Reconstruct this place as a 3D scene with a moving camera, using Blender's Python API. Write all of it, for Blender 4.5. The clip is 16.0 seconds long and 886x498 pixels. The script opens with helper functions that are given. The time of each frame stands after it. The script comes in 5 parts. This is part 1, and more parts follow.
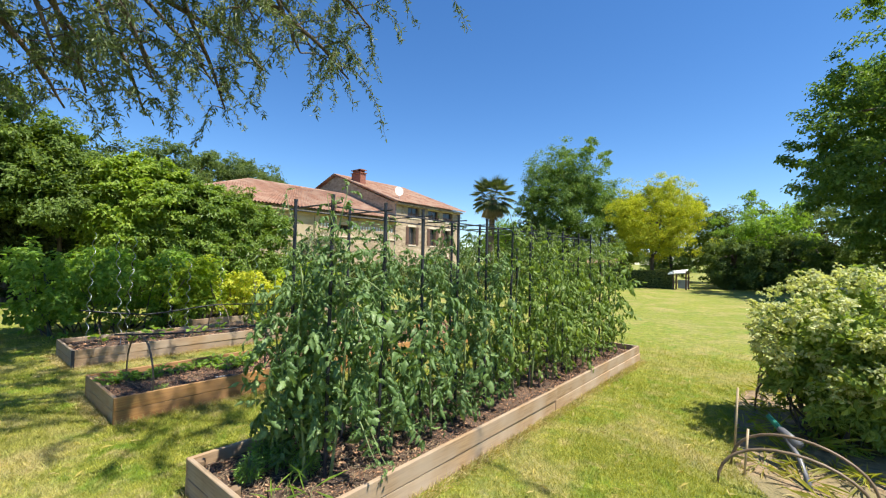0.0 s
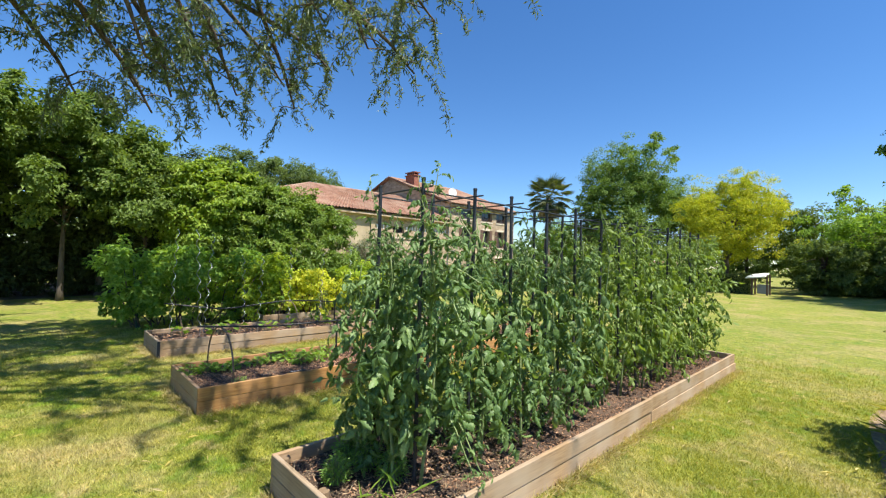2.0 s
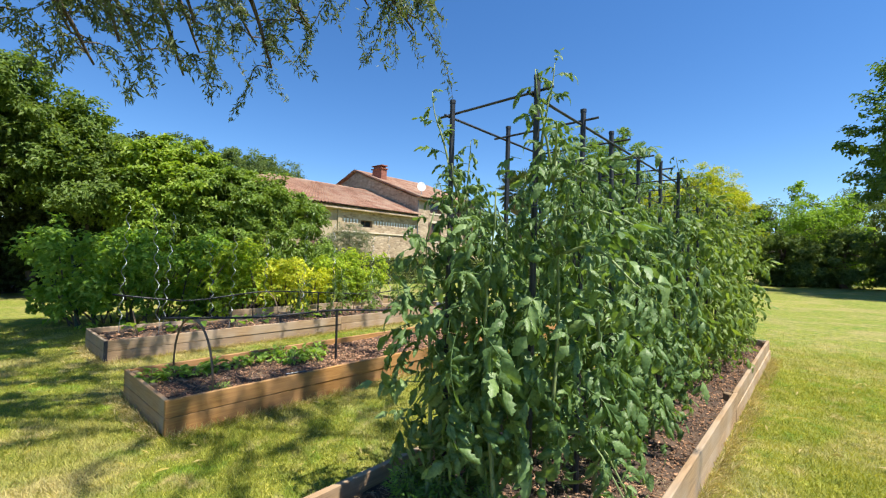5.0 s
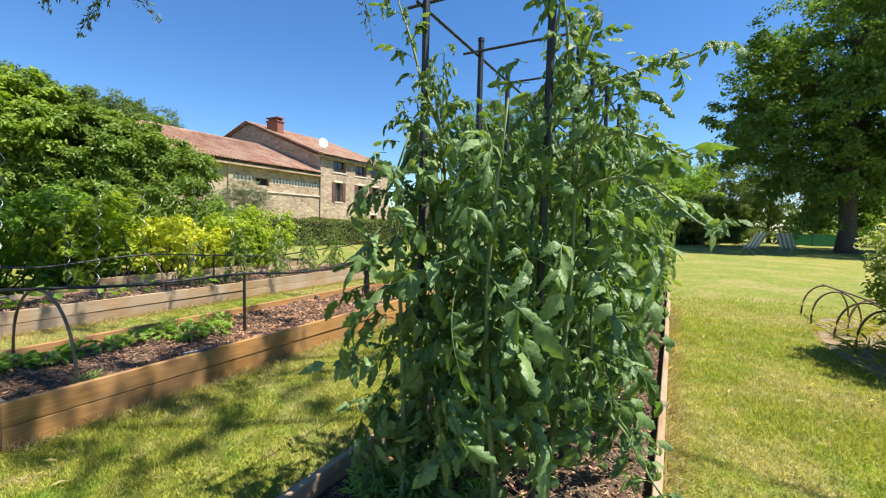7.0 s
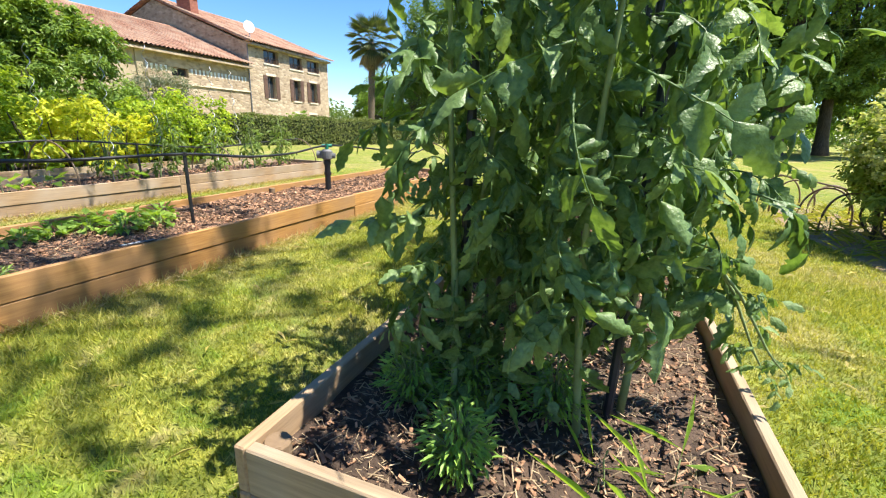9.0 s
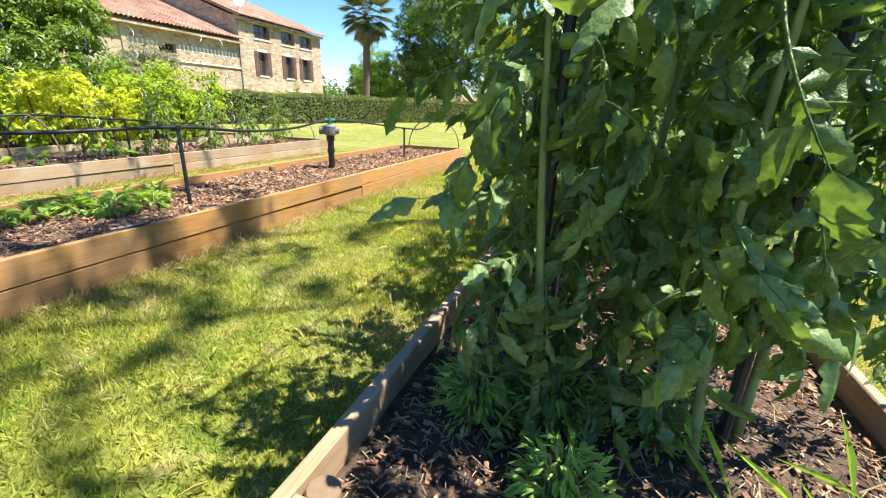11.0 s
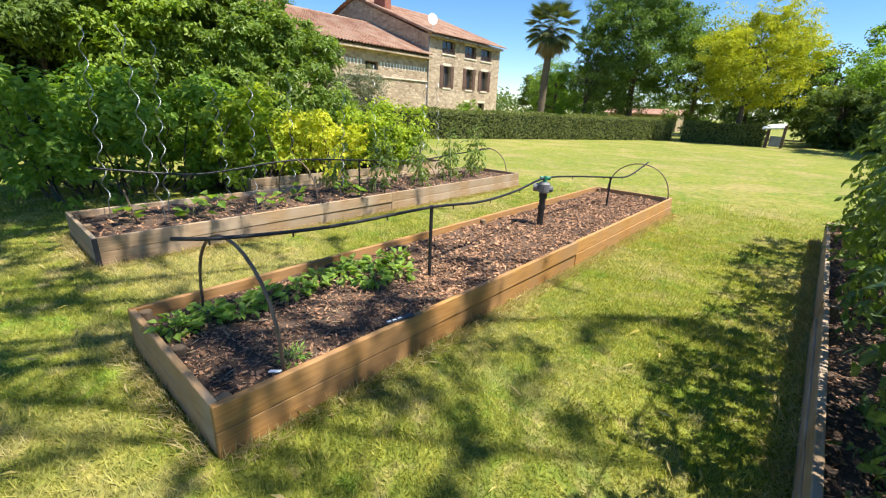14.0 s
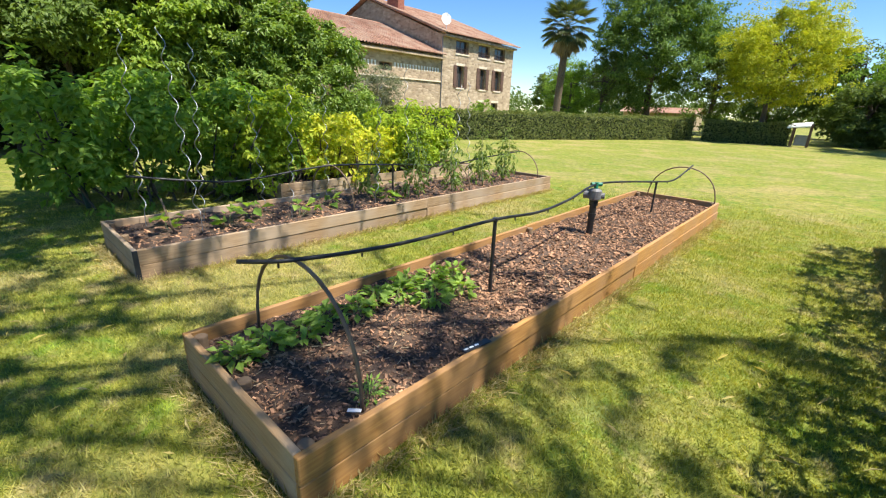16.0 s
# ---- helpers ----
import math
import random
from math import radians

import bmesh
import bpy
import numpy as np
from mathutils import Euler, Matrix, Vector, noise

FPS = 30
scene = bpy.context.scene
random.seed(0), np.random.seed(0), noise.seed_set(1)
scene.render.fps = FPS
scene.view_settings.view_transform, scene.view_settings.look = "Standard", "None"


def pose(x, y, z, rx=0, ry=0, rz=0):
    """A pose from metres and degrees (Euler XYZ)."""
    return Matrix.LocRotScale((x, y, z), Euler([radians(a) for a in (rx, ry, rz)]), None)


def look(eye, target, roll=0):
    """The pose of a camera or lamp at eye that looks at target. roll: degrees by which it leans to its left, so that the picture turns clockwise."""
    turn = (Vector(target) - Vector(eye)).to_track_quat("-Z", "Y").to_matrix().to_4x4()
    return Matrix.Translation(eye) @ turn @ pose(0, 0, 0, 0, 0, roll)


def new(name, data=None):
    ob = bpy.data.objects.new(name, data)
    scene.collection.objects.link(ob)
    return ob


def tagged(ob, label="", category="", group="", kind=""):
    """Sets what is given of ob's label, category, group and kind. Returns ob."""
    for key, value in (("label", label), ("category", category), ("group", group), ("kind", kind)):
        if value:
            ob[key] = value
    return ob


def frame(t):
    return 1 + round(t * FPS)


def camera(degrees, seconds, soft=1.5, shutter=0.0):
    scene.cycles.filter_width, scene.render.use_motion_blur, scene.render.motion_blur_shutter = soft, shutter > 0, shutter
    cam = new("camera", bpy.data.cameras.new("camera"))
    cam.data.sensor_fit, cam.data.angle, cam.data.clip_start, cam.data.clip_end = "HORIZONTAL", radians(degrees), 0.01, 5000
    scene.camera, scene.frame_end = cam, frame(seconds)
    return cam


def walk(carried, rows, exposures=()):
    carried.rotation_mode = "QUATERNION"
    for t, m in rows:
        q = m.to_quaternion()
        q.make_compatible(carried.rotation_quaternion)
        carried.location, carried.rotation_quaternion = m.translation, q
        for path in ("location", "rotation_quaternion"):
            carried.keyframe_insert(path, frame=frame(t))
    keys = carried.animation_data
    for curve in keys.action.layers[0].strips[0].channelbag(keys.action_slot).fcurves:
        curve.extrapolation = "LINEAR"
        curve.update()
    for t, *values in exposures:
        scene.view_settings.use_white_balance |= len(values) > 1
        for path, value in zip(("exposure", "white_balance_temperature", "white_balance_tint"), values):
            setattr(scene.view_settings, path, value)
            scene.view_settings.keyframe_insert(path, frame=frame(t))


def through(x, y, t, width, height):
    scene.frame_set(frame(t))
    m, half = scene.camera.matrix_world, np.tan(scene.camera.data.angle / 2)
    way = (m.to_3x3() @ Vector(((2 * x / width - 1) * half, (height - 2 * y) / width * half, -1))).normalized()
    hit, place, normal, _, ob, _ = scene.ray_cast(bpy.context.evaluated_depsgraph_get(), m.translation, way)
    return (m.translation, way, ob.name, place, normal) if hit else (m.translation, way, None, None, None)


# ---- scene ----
cam = camera(92.8, 16.0, soft=1.2)
PATH = [
    (0, (4.785, -1.089, 1.592), (3.507, 0.448, 1.641), 1.3),
    (0.5, (4.728, -1.073, 1.599), (3.418, 0.437, 1.649), 1.4),
    (1, (4.635, -1.059, 1.577), (3.281, 0.411, 1.629), 1.4),
    (1.5, (4.531, -1.066, 1.547), (3.125, 0.354, 1.601), 1.6),
    (2, (4.403, -1.085, 1.504), (2.95, 0.288, 1.558), 1.6),
    (2.5, (4.238, -1.127, 1.483), (2.752, 0.211, 1.536), 1.6),
    (3, (4.06, -1.16, 1.432), (2.563, 0.165, 1.485), 1.5),
    (3.2, (3.978, -1.148, 1.403), (2.484, 0.18, 1.453), 1.4),
    (5.5, (3.189, -0.881, 1.229), (1.956, 0.693, 1.268), 1.3),
    (6, (3.064, -0.841, 1.181), (1.94, 0.813, 1.198), 1.2),
    (6.5, (2.925, -0.782, 1.138), (1.895, 0.932, 1.105), 1.1),
    (7, (2.841, -0.738, 1.179), (1.888, 1.016, 1.056), 1.2),
    (7.5, (2.707, -0.68, 1.09), (1.818, 1.097, 0.861), 1.4),
    (8, (2.525, -0.591, 0.993), (1.711, 1.203, 0.647), 1.9),
    (8.5, (2.441, -0.565, 0.955), (1.7, 1.235, 0.491), 1.8),
    (8.7, (2.425, -0.561, 0.944), (1.712, 1.239, 0.441), 1.8),
    (10.8, (2.181, -0.387, 0.858), (1.548, 1.401, 0.224), 1.7),
    (11, (2.15, -0.382, 0.864), (1.499, 1.398, 0.229), 1.7),
    (11.5, (2.067, -0.329, 0.91), (1.347, 1.427, 0.28), 2.6),
    (12, (1.985, -0.309, 1.004), (1.15, 1.396, 0.374), 3.0),
    (12.5, (1.883, -0.299, 1.107), (0.914, 1.333, 0.476), 3.0),
    (13, (1.73, -0.29, 1.208), (0.637, 1.261, 0.574), 2.7),
    (13.5, (1.599, -0.348, 1.301), (0.418, 1.137, 0.665), 2.7),
    (14, (1.485, -0.431, 1.359), (0.244, 1.002, 0.721), 2.6),
    (14.5, (1.383, -0.506, 1.366), (0.1, 0.889, 0.726), 2.4),
    (15, (1.251, -0.538, 1.366), (-0.052, 0.837, 0.725), 2.4),
    (15.5, (1.137, -0.527, 1.368), (-0.163, 0.851, 0.726), 2.3),
    (16, (1.071, -0.502, 1.375), (-0.203, 0.9, 0.735), 2.2),
]
walk(cam, [(t, look(eye, target, roll)) for t, eye, target, roll in PATH],
     [(0, 1.06), (6.5, 1.07), (8.5, 1.34), (11.0, 1.58), (12.0, 1.53), (13.5, 1.22), (16, 1.12)])

# ---- light ----
SUN = Vector((0.48, 0.10, 1.0)).normalized()
world = bpy.data.worlds.new("sky")
scene.world = world
world.use_nodes = True
wt = world.node_tree
sky = wt.nodes.new("ShaderNodeTexSky")
sky.sky_type, sky.sun_disc = "NISHITA", False
sky.sun_elevation, sky.sun_rotation = math.asin(SUN.z), math.atan2(SUN.x, SUN.y)
sky.air_density, sky.dust_density, sky.ozone_density = 1.0, 0.0, 6.0
wt.nodes["Background"].inputs[1].default_value = 0.088
hue = wt.nodes.new("ShaderNodeHueSaturation")
hue.inputs["Hue"].default_value, hue.inputs["Saturation"].default_value = 0.5035, 1.18
wt.links.new(sky.outputs[0], hue.inputs["Color"])
wt.links.new(hue.outputs[0], wt.nodes["Background"].inputs[0])
sun = new("sun", bpy.data.lights.new("sun", "SUN"))
sun.data.energy, sun.data.angle, sun.data.color = 4.8, radians(0.53), (1.0, 0.94, 0.82)
sun.matrix_world = look(SUN * 40, (0, 0, 0))

# ---- materials ----


def ramp(nt, fac, stops):
    n = nt.nodes.new("ShaderNodeValToRGB")
    while len(n.color_ramp.elements) < len(stops):
        n.color_ramp.elements.new(0.5)
    for e, (p, c) in zip(n.color_ramp.elements, stops):
        e.position, e.color = p, (*c, 1)
    nt.links.new(fac, n.inputs[0])
    return n.outputs[0]


def noise_node(nt, vec, scale, detail=4.0, rough=0.55, dist=0.0):
    n = nt.nodes.new("ShaderNodeTexNoise")
    n.inputs["Scale"].default_value, n.inputs["Detail"].default_value = scale, detail
    n.inputs["Roughness"].default_value, n.inputs["Distortion"].default_value = rough, dist
    nt.links.new(vec, n.inputs["Vector"])
    return n.outputs[0]


def mixc(nt, fac, a, b, mode="MIX"):
    n = nt.nodes.new("ShaderNodeMix")
    n.data_type, n.blend_type = "RGBA", mode
    for sock, v in ((n.inputs[0], fac), (n.inputs[6], a), (n.inputs[7], b)):
        if isinstance(v, (int, float)):
            sock.default_value = v
        elif isinstance(v, tuple):
            sock.default_value = (*v, 1)
        else:
            nt.links.new(v, sock)
    return n.outputs[2]


def coords(nt, stretch=(1, 1, 1), space="Object"):
    tc = nt.nodes.new("ShaderNodeTexCoord")
    mp = nt.nodes.new("ShaderNodeMapping")
    mp.inputs["Scale"].default_value = stretch
    if space == "World":
        g = nt.nodes.new("ShaderNodeNewGeometry")
        nt.links.new(g.outputs["Position"], mp.inputs[0])
    else:
        nt.links.new(tc.outputs[space], mp.inputs[0])
    return mp.outputs[0]


def surface(name, dark, light, scale=8.0, rough=0.8, bump=0.3, bump_scale=None, stretch=(1, 1, 1), space="Object",
            vary="", spread=0.25, metal=0.0, stain=None, stain_scale=1.2, bump_depth=0.01):
    """A surface of two tones, with grain, stains, relief and a variation from piece to piece."""
    m = bpy.data.materials.new(name)
    m.use_nodes = True
    nt = m.node_tree
    b = nt.nodes["Principled BSDF"]
    b.inputs["Roughness"].default_value, b.inputs["Metallic"].default_value = rough, metal
    vec = coords(nt, stretch, space)
    col = ramp(nt, noise_node(nt, vec, scale), [(0.3, dark), (0.72, light)])
    if stain:
        big = noise_node(nt, coords(nt, (1, 1, 1), space), stain_scale, 3.0)
        col = mixc(nt, ramp(nt, big, [(0.42, (0, 0, 0)), (0.66, (1, 1, 1))]), col, stain)
    if vary:
        rnd = nt.nodes.new("ShaderNodeObjectInfo").outputs["Random"] if vary == "object" else nt.nodes.new("ShaderNodeNewGeometry").outputs["Random Per Island"]
        hs = nt.nodes.new("ShaderNodeHueSaturation")
        mr = nt.nodes.new("ShaderNodeMapRange")
        mr.inputs[3].default_value, mr.inputs[4].default_value = 1 - spread, 1 + spread
        nt.links.new(rnd, mr.inputs[0])
        nt.links.new(mr.outputs[0], hs.inputs["Value"])
        nt.links.new(col, hs.inputs["Color"])
        col = hs.outputs[0]
    nt.links.new(col, b.inputs["Base Color"])
    if bump:
        bn = nt.nodes.new("ShaderNodeBump")
        bn.inputs["Strength"].default_value, bn.inputs["Distance"].default_value = bump, bump_depth
        nt.links.new(noise_node(nt, vec, bump_scale or scale * 3, 6.0), bn.inputs["Height"])
        nt.links.new(bn.outputs[0], b.inputs["Normal"])
    return m


def leaf_mat(name, a, b, c, rough=0.5, through=0.35, vary="island", gloss=0.5):
    """Leaves: three tones from leaf to leaf, with light coming through them."""
    m = bpy.data.materials.new(name)
    m.use_nodes = True
    nt = m.node_tree
    p = nt.nodes["Principled BSDF"]
    p.inputs["Roughness"].default_value, p.inputs["Specular IOR Level"].default_value = rough, gloss
    rnd = nt.nodes.new("ShaderNodeNewGeometry").outputs["Random Per Island"]
    if vary == "object":
        both = nt.nodes.new("ShaderNodeMix")
        both.inputs[0].default_value = 0.55
        nt.links.new(nt.nodes.new("ShaderNodeObjectInfo").outputs["Random"], both.inputs[2])
        nt.links.new(rnd, both.inputs[3])
        rnd = both.outputs[0]
        bn = nt.nodes.new("ShaderNodeBump")
        bn.inputs["Strength"].default_value, bn.inputs["Distance"].default_value = 0.55, 0.006
        nt.links.new(noise_node(nt, coords(nt), 75.0, 2.0), bn.inputs["Height"])
        nt.links.new(bn.outputs[0], p.inputs["Normal"])
    col = ramp(nt, rnd, [(0.0, a), (0.55, b), (1.0, c)])
    vein = noise_node(nt, coords(nt), 60.0 if vary == "object" else 3.0, 3.0)
    col = mixc(nt, 0.35, col, ramp(nt, vein, [(0.3, tuple(v * 0.6 for v in a)), (0.7, c)]))
    nt.links.new(col, p.inputs["Base Color"])
    t = nt.nodes.new("ShaderNodeBsdfTranslucent")
    warm = mixc(nt, 1.0, col, (1.35, 1.3, 0.45), "MULTIPLY")
    nt.links.new(warm, t.inputs[0])
    mx = nt.nodes.new("ShaderNodeMixShader")
    mx.inputs[0].default_value = through
    nt.links.new(p.outputs[0], mx.inputs[1])
    nt.links.new(t.outputs[0], mx.inputs[2])
    nt.links.new(mx.outputs[0], nt.nodes["Material Output"].inputs[0])
    return m


def dry_patches(nt, v):
    """Where the lawn has dried out: broad areas and small scuffs."""
    broad = ramp(nt, noise_node(nt, v, 0.75, 5.0, 0.62, 0.5), [(0.47, (0, 0, 0)), (0.66, (0.8, 0.8, 0.8))])
    scuff = ramp(nt, noise_node(nt, v, 4.2, 4.0, 0.65, 0.3), [(0.54, (0, 0, 0)), (0.70, (0.85, 0.85, 0.85))])
    return mixc(nt, 1.0, broad, scuff, "SCREEN")


def clover(nt, v):
    """Where clover and moss stand among the grass."""
    return ramp(nt, noise_node(nt, v, 2.6, 5.0, 0.68, 0.6), [(0.52, (0, 0, 0)), (0.63, (0.85, 0.85, 0.85))])


def lawn_mat():
    m = bpy.data.materials.new("lawn")
    m.use_nodes = True
    nt = m.node_tree
    b = nt.nodes["Principled BSDF"]
    b.inputs["Roughness"].default_value, b.inputs["Specular IOR Level"].default_value = 0.9, 0.2
    v = coords(nt, (1, 1, 1), "World")
    fine = ramp(nt, noise_node(nt, v, 45.0, 5.0, 0.7), [(0.3, (0.118, 0.142, 0.024)), (0.7, (0.335, 0.35, 0.075))])
    fine = mixc(nt, clover(nt, v), fine, (0.14, 0.22, 0.035))
    dry = ramp(nt, noise_node(nt, v, 25.0, 4.0), [(0.3, (0.23, 0.17, 0.075)), (0.7, (0.50, 0.41, 0.21))])
    col = mixc(nt, dry_patches(nt, v), fine, dry)
    wide = ramp(nt, noise_node(nt, v, 0.16, 4.0), [(0.3, (0.82, 0.88, 0.8)), (0.7, (1.12, 1.05, 1.0))])
    col = mixc(nt, 1.0, col, wide, "MULTIPLY")
    tuft = ramp(nt, noise_node(nt, v, 9.0, 5.0, 0.7), [(0.32, (0.50, 0.60, 0.50)), (0.66, (1.2, 1.15, 1.05))])
    col = mixc(nt, 1.0, col, tuft, "MULTIPLY")
    nt.links.new(col, b.inputs["Base Color"])
    bn = nt.nodes.new("ShaderNodeBump")
    bn.inputs["Strength"].default_value, bn.inputs["Distance"].default_value = 0.6, 0.03
    nt.links.new(noise_node(nt, v, 70.0, 5.0, 0.7), bn.inputs["Height"])
    nt.links.new(bn.outputs[0], b.inputs["Normal"])
    return m


def blade_mat():
    """Grass blades: each its own tone, greener in the clover, straw-coloured in the dry patches of the lawn."""
    m = leaf_mat("grass blade", (0.165, 0.215, 0.03), (0.34, 0.38, 0.06), (0.58, 0.54, 0.18), 0.65, 0.4, gloss=0.2)
    nt = m.node_tree
    v = coords(nt, (1, 1, 1), "World")
    p = nt.nodes["Principled BSDF"]
    green = p.inputs["Base Color"].links[0].from_socket
    green = mixc(nt, clover(nt, v), green, (0.22, 0.36, 0.045))
    tuft = ramp(nt, noise_node(nt, v, 9.0, 5.0, 0.7), [(0.32, (0.40, 0.52, 0.38)), (0.66, (1.3, 1.22, 1.0))])
    green = mixc(nt, 1.0, green, tuft, "MULTIPLY")
    nt.links.new(mixc(nt, dry_patches(nt, v), green, (0.60, 0.49, 0.26)), p.inputs["Base Color"])
    return m


def stone_mat():
    m = bpy.data.materials.new("rubble stone")
    m.use_nodes = True
    nt = m.node_tree
    b = nt.nodes["Principled BSDF"]
    b.inputs["Roughness"].default_value = 0.9
    v = coords(nt, (1.0, 1.0, 1.9), "World")
    vo = nt.nodes.new("ShaderNodeTexVoronoi")
    vo.inputs["Scale"].default_value = 2.6
    nt.links.new(v, vo.inputs["Vector"])
    ed = nt.nodes.new("ShaderNodeTexVoronoi")
    ed.feature = "DISTANCE_TO_EDGE"
    ed.inputs["Scale"].default_value = 2.6
    nt.links.new(v, ed.inputs["Vector"])
    sep = nt.nodes.new("ShaderNodeSeparateColor")
    nt.links.new(vo.outputs["Color"], sep.inputs[0])
    stone = ramp(nt, sep.outputs[0], [(0.0, (0.19, 0.13, 0.08)), (0.5, (0.36, 0.265, 0.175)), (1.0, (0.54, 0.43, 0.31))])
    joint = ramp(nt, ed.outputs[0], [(0.02, (1, 1, 1)), (0.10, (0, 0, 0))])
    col = mixc(nt, joint, stone, (0.37, 0.295, 0.21))
    col = mixc(nt, 0.3, col, ramp(nt, noise_node(nt, v, 0.35, 5.0), [(0.35, (0.25, 0.19, 0.13)), (0.65, (0.54, 0.44, 0.32))]))
    nt.links.new(col, b.inputs["Base Color"])
    bn = nt.nodes.new("ShaderNodeBump")
    bn.inputs["Strength"].default_value, bn.inputs["Distance"].default_value = 0.8, 0.06
    nt.links.new(ed.outputs[0], bn.inputs["Height"])
    nt.links.new(bn.outputs[0], b.inputs["Normal"])
    return m


LAWN = lawn_mat()
STONE = stone_mat()
BLADE = blade_mat()
WOOD = surface("larch board", (0.27, 0.125, 0.035), (0.50, 0.27, 0.085), 3.0, 0.7, 0.35, 14.0, (22, 1.4, 22), "Object", "object", 0.14, 0.0, (0.33, 0.19, 0.09), 1.6, 0.004)
WOOD_END = surface("larch cross board", (0.28, 0.16, 0.07), (0.46, 0.29, 0.14), 3.0, 0.75, 0.35, 14.0, (1.4, 22, 22), "Object", "object", 0.14, 0.0, (0.34, 0.28, 0.20), 1.6, 0.004)
WOOD_GREY = surface("weathered board", (0.22, 0.14, 0.075), (0.41, 0.275, 0.155), 3.0, 0.8, 0.4, 14.0, (22, 1.4, 22), "Object", "object", 0.12, 0.0, (0.40, 0.32, 0.24), 1.4, 0.004)
WOOD_GREY_END = surface("weathered cross board", (0.22, 0.16, 0.10), (0.39, 0.29, 0.19), 3.0, 0.8, 0.4, 14.0, (1.4, 22, 22), "Object", "object", 0.12, 0.0, (0.42, 0.37, 0.31), 1.4, 0.004)
WOOD_POST = surface("weathered round post", (0.13, 0.085, 0.05), (0.27, 0.185, 0.11), 12.0, 0.85, 0.4, 40.0)
SOIL = surface("dark soil", (0.022, 0.014, 0.010), (0.10, 0.064, 0.045), 18.0, 0.95, 0.9, 40.0, (1, 1, 1), "World", "", 0.2, 0.0, (0.13, 0.082, 0.055), 2.2, 0.03)
CHIP = surface("bark chip", (0.10, 0.05, 0.028), (0.46, 0.26, 0.15), 30.0, 0.85, 0.3, 60.0, (1, 1, 1), "Object", "island", 0.6)
STRAW = surface("dry stalk", (0.17, 0.12, 0.075), (0.44, 0.33, 0.20), 20.0, 0.8, 0.2, 60.0, (1, 1, 1), "Object", "island", 0.45)
BLACK = surface("black plastic", (0.010, 0.010, 0.012), (0.022, 0.022, 0.024), 12.0, 0.45, 0.1, 40.0)
POSTM = surface("dark painted steel", (0.012, 0.014, 0.020), (0.03, 0.033, 0.042), 12.0, 0.5, 0.15, 50.0)
HOOPM = surface("brown plastic hoop", (0.11, 0.07, 0.042), (0.24, 0.165, 0.105), 10.0, 0.55, 0.1, 40.0)
GREYP = surface("grey plastic", (0.10, 0.10, 0.11), (0.20, 0.20, 0.21), 15.0, 0.45, 0.1)
GREENP = surface("green plastic", (0.01, 0.12, 0.075), (0.015, 0.20, 0.13), 10.0, 0.4, 0.05)
STEEL = surface("galvanised steel", (0.28, 0.29, 0.30), (0.48, 0.49, 0.50), 25.0, 0.45, 0.1, 60.0, metal=0.85)
BAMBOO = surface("bamboo cane", (0.34, 0.25, 0.14), (0.55, 0.43, 0.27), 12.0, 0.6, 0.2, 40.0)
TILE = surface("terracotta tile", (0.16, 0.075, 0.048), (0.40, 0.225, 0.15), 2.6, 0.85, 0.4, 14.0, (1, 1, 1), "World", "", 0.2, 0.0, (0.36, 0.245, 0.175), 0.7, 0.02)
RENDERW = surface("pale render", (0.29, 0.22, 0.135), (0.40, 0.32, 0.21), 1.2, 0.9, 0.3, 20.0, (1, 1, 1), "World", "", 0.2, 0.0, (0.46, 0.38, 0.26), 0.5)
PALE = surface("pale stone trim", (0.55, 0.47, 0.36), (0.72, 0.64, 0.52), 3.0, 0.9, 0.3, 20.0, (1, 1, 1), "World")
SHUTTER = surface("brown shutter", (0.085, 0.045, 0.032), (0.15, 0.085, 0.06), 5.0, 0.6, 0.2, 20.0, (10, 10, 1))
WHITE = surface("white paint", (0.72, 0.72, 0.72), (0.84, 0.84, 0.83), 6.0, 0.5, 0.1)
BRICK = surface("red brick", (0.19, 0.065, 0.042), (0.33, 0.13, 0.085), 4.0, 0.85, 0.4, 20.0, (1, 1, 2.5), "World")
BARK = surface("bark", (0.055, 0.042, 0.032), (0.15, 0.12, 0.095), 4.0, 0.95, 0.9, 10.0, (6, 6, 1.2), "Object", bump_depth=0.03)
PALMBARK = surface("palm trunk fibre", (0.09, 0.065, 0.045), (0.22, 0.17, 0.12), 5.0, 0.95, 0.9, 9.0, (2, 2, 7), "Object", bump_depth=0.05)
STEM = surface("tomato stem", (0.13, 0.19, 0.06), (0.26, 0.31, 0.13), 14.0, 0.6, 0.2, 60.0)
TOMLEAF = leaf_mat("tomato leaf", (0.036, 0.090, 0.024), (0.110, 0.205, 0.058), (0.28, 0.40, 0.15), 0.44, 0.37, "object", 0.45)
TOMLIGHT = leaf_mat("pale tomato leaf", (0.07, 0.14, 0.028), (0.17, 0.265, 0.054), (0.36, 0.45, 0.13), 0.46, 0.45, "object", 0.36)
TOMATO = surface("unripe tomato", (0.15, 0.25, 0.05), (0.24, 0.33, 0.09), 8.0, 0.25, 0.0)
RASP = leaf_mat("raspberry leaf", (0.125, 0.245, 0.042), (0.205, 0.36, 0.062), (0.36, 0.50, 0.11), 0.6, 0.52, gloss=0.25)
LIME = leaf_mat("lime green cane leaf", (0.18, 0.31, 0.035), (0.32, 0.45, 0.05), (0.56, 0.62, 0.08), 0.6, 0.5, gloss=0.25)
YELLOWB = leaf_mat("yellowing cane leaf", (0.36, 0.48, 0.05), (0.62, 0.66, 0.07), (0.82, 0.76, 0.13), 0.6, 0.5, gloss=0.25)
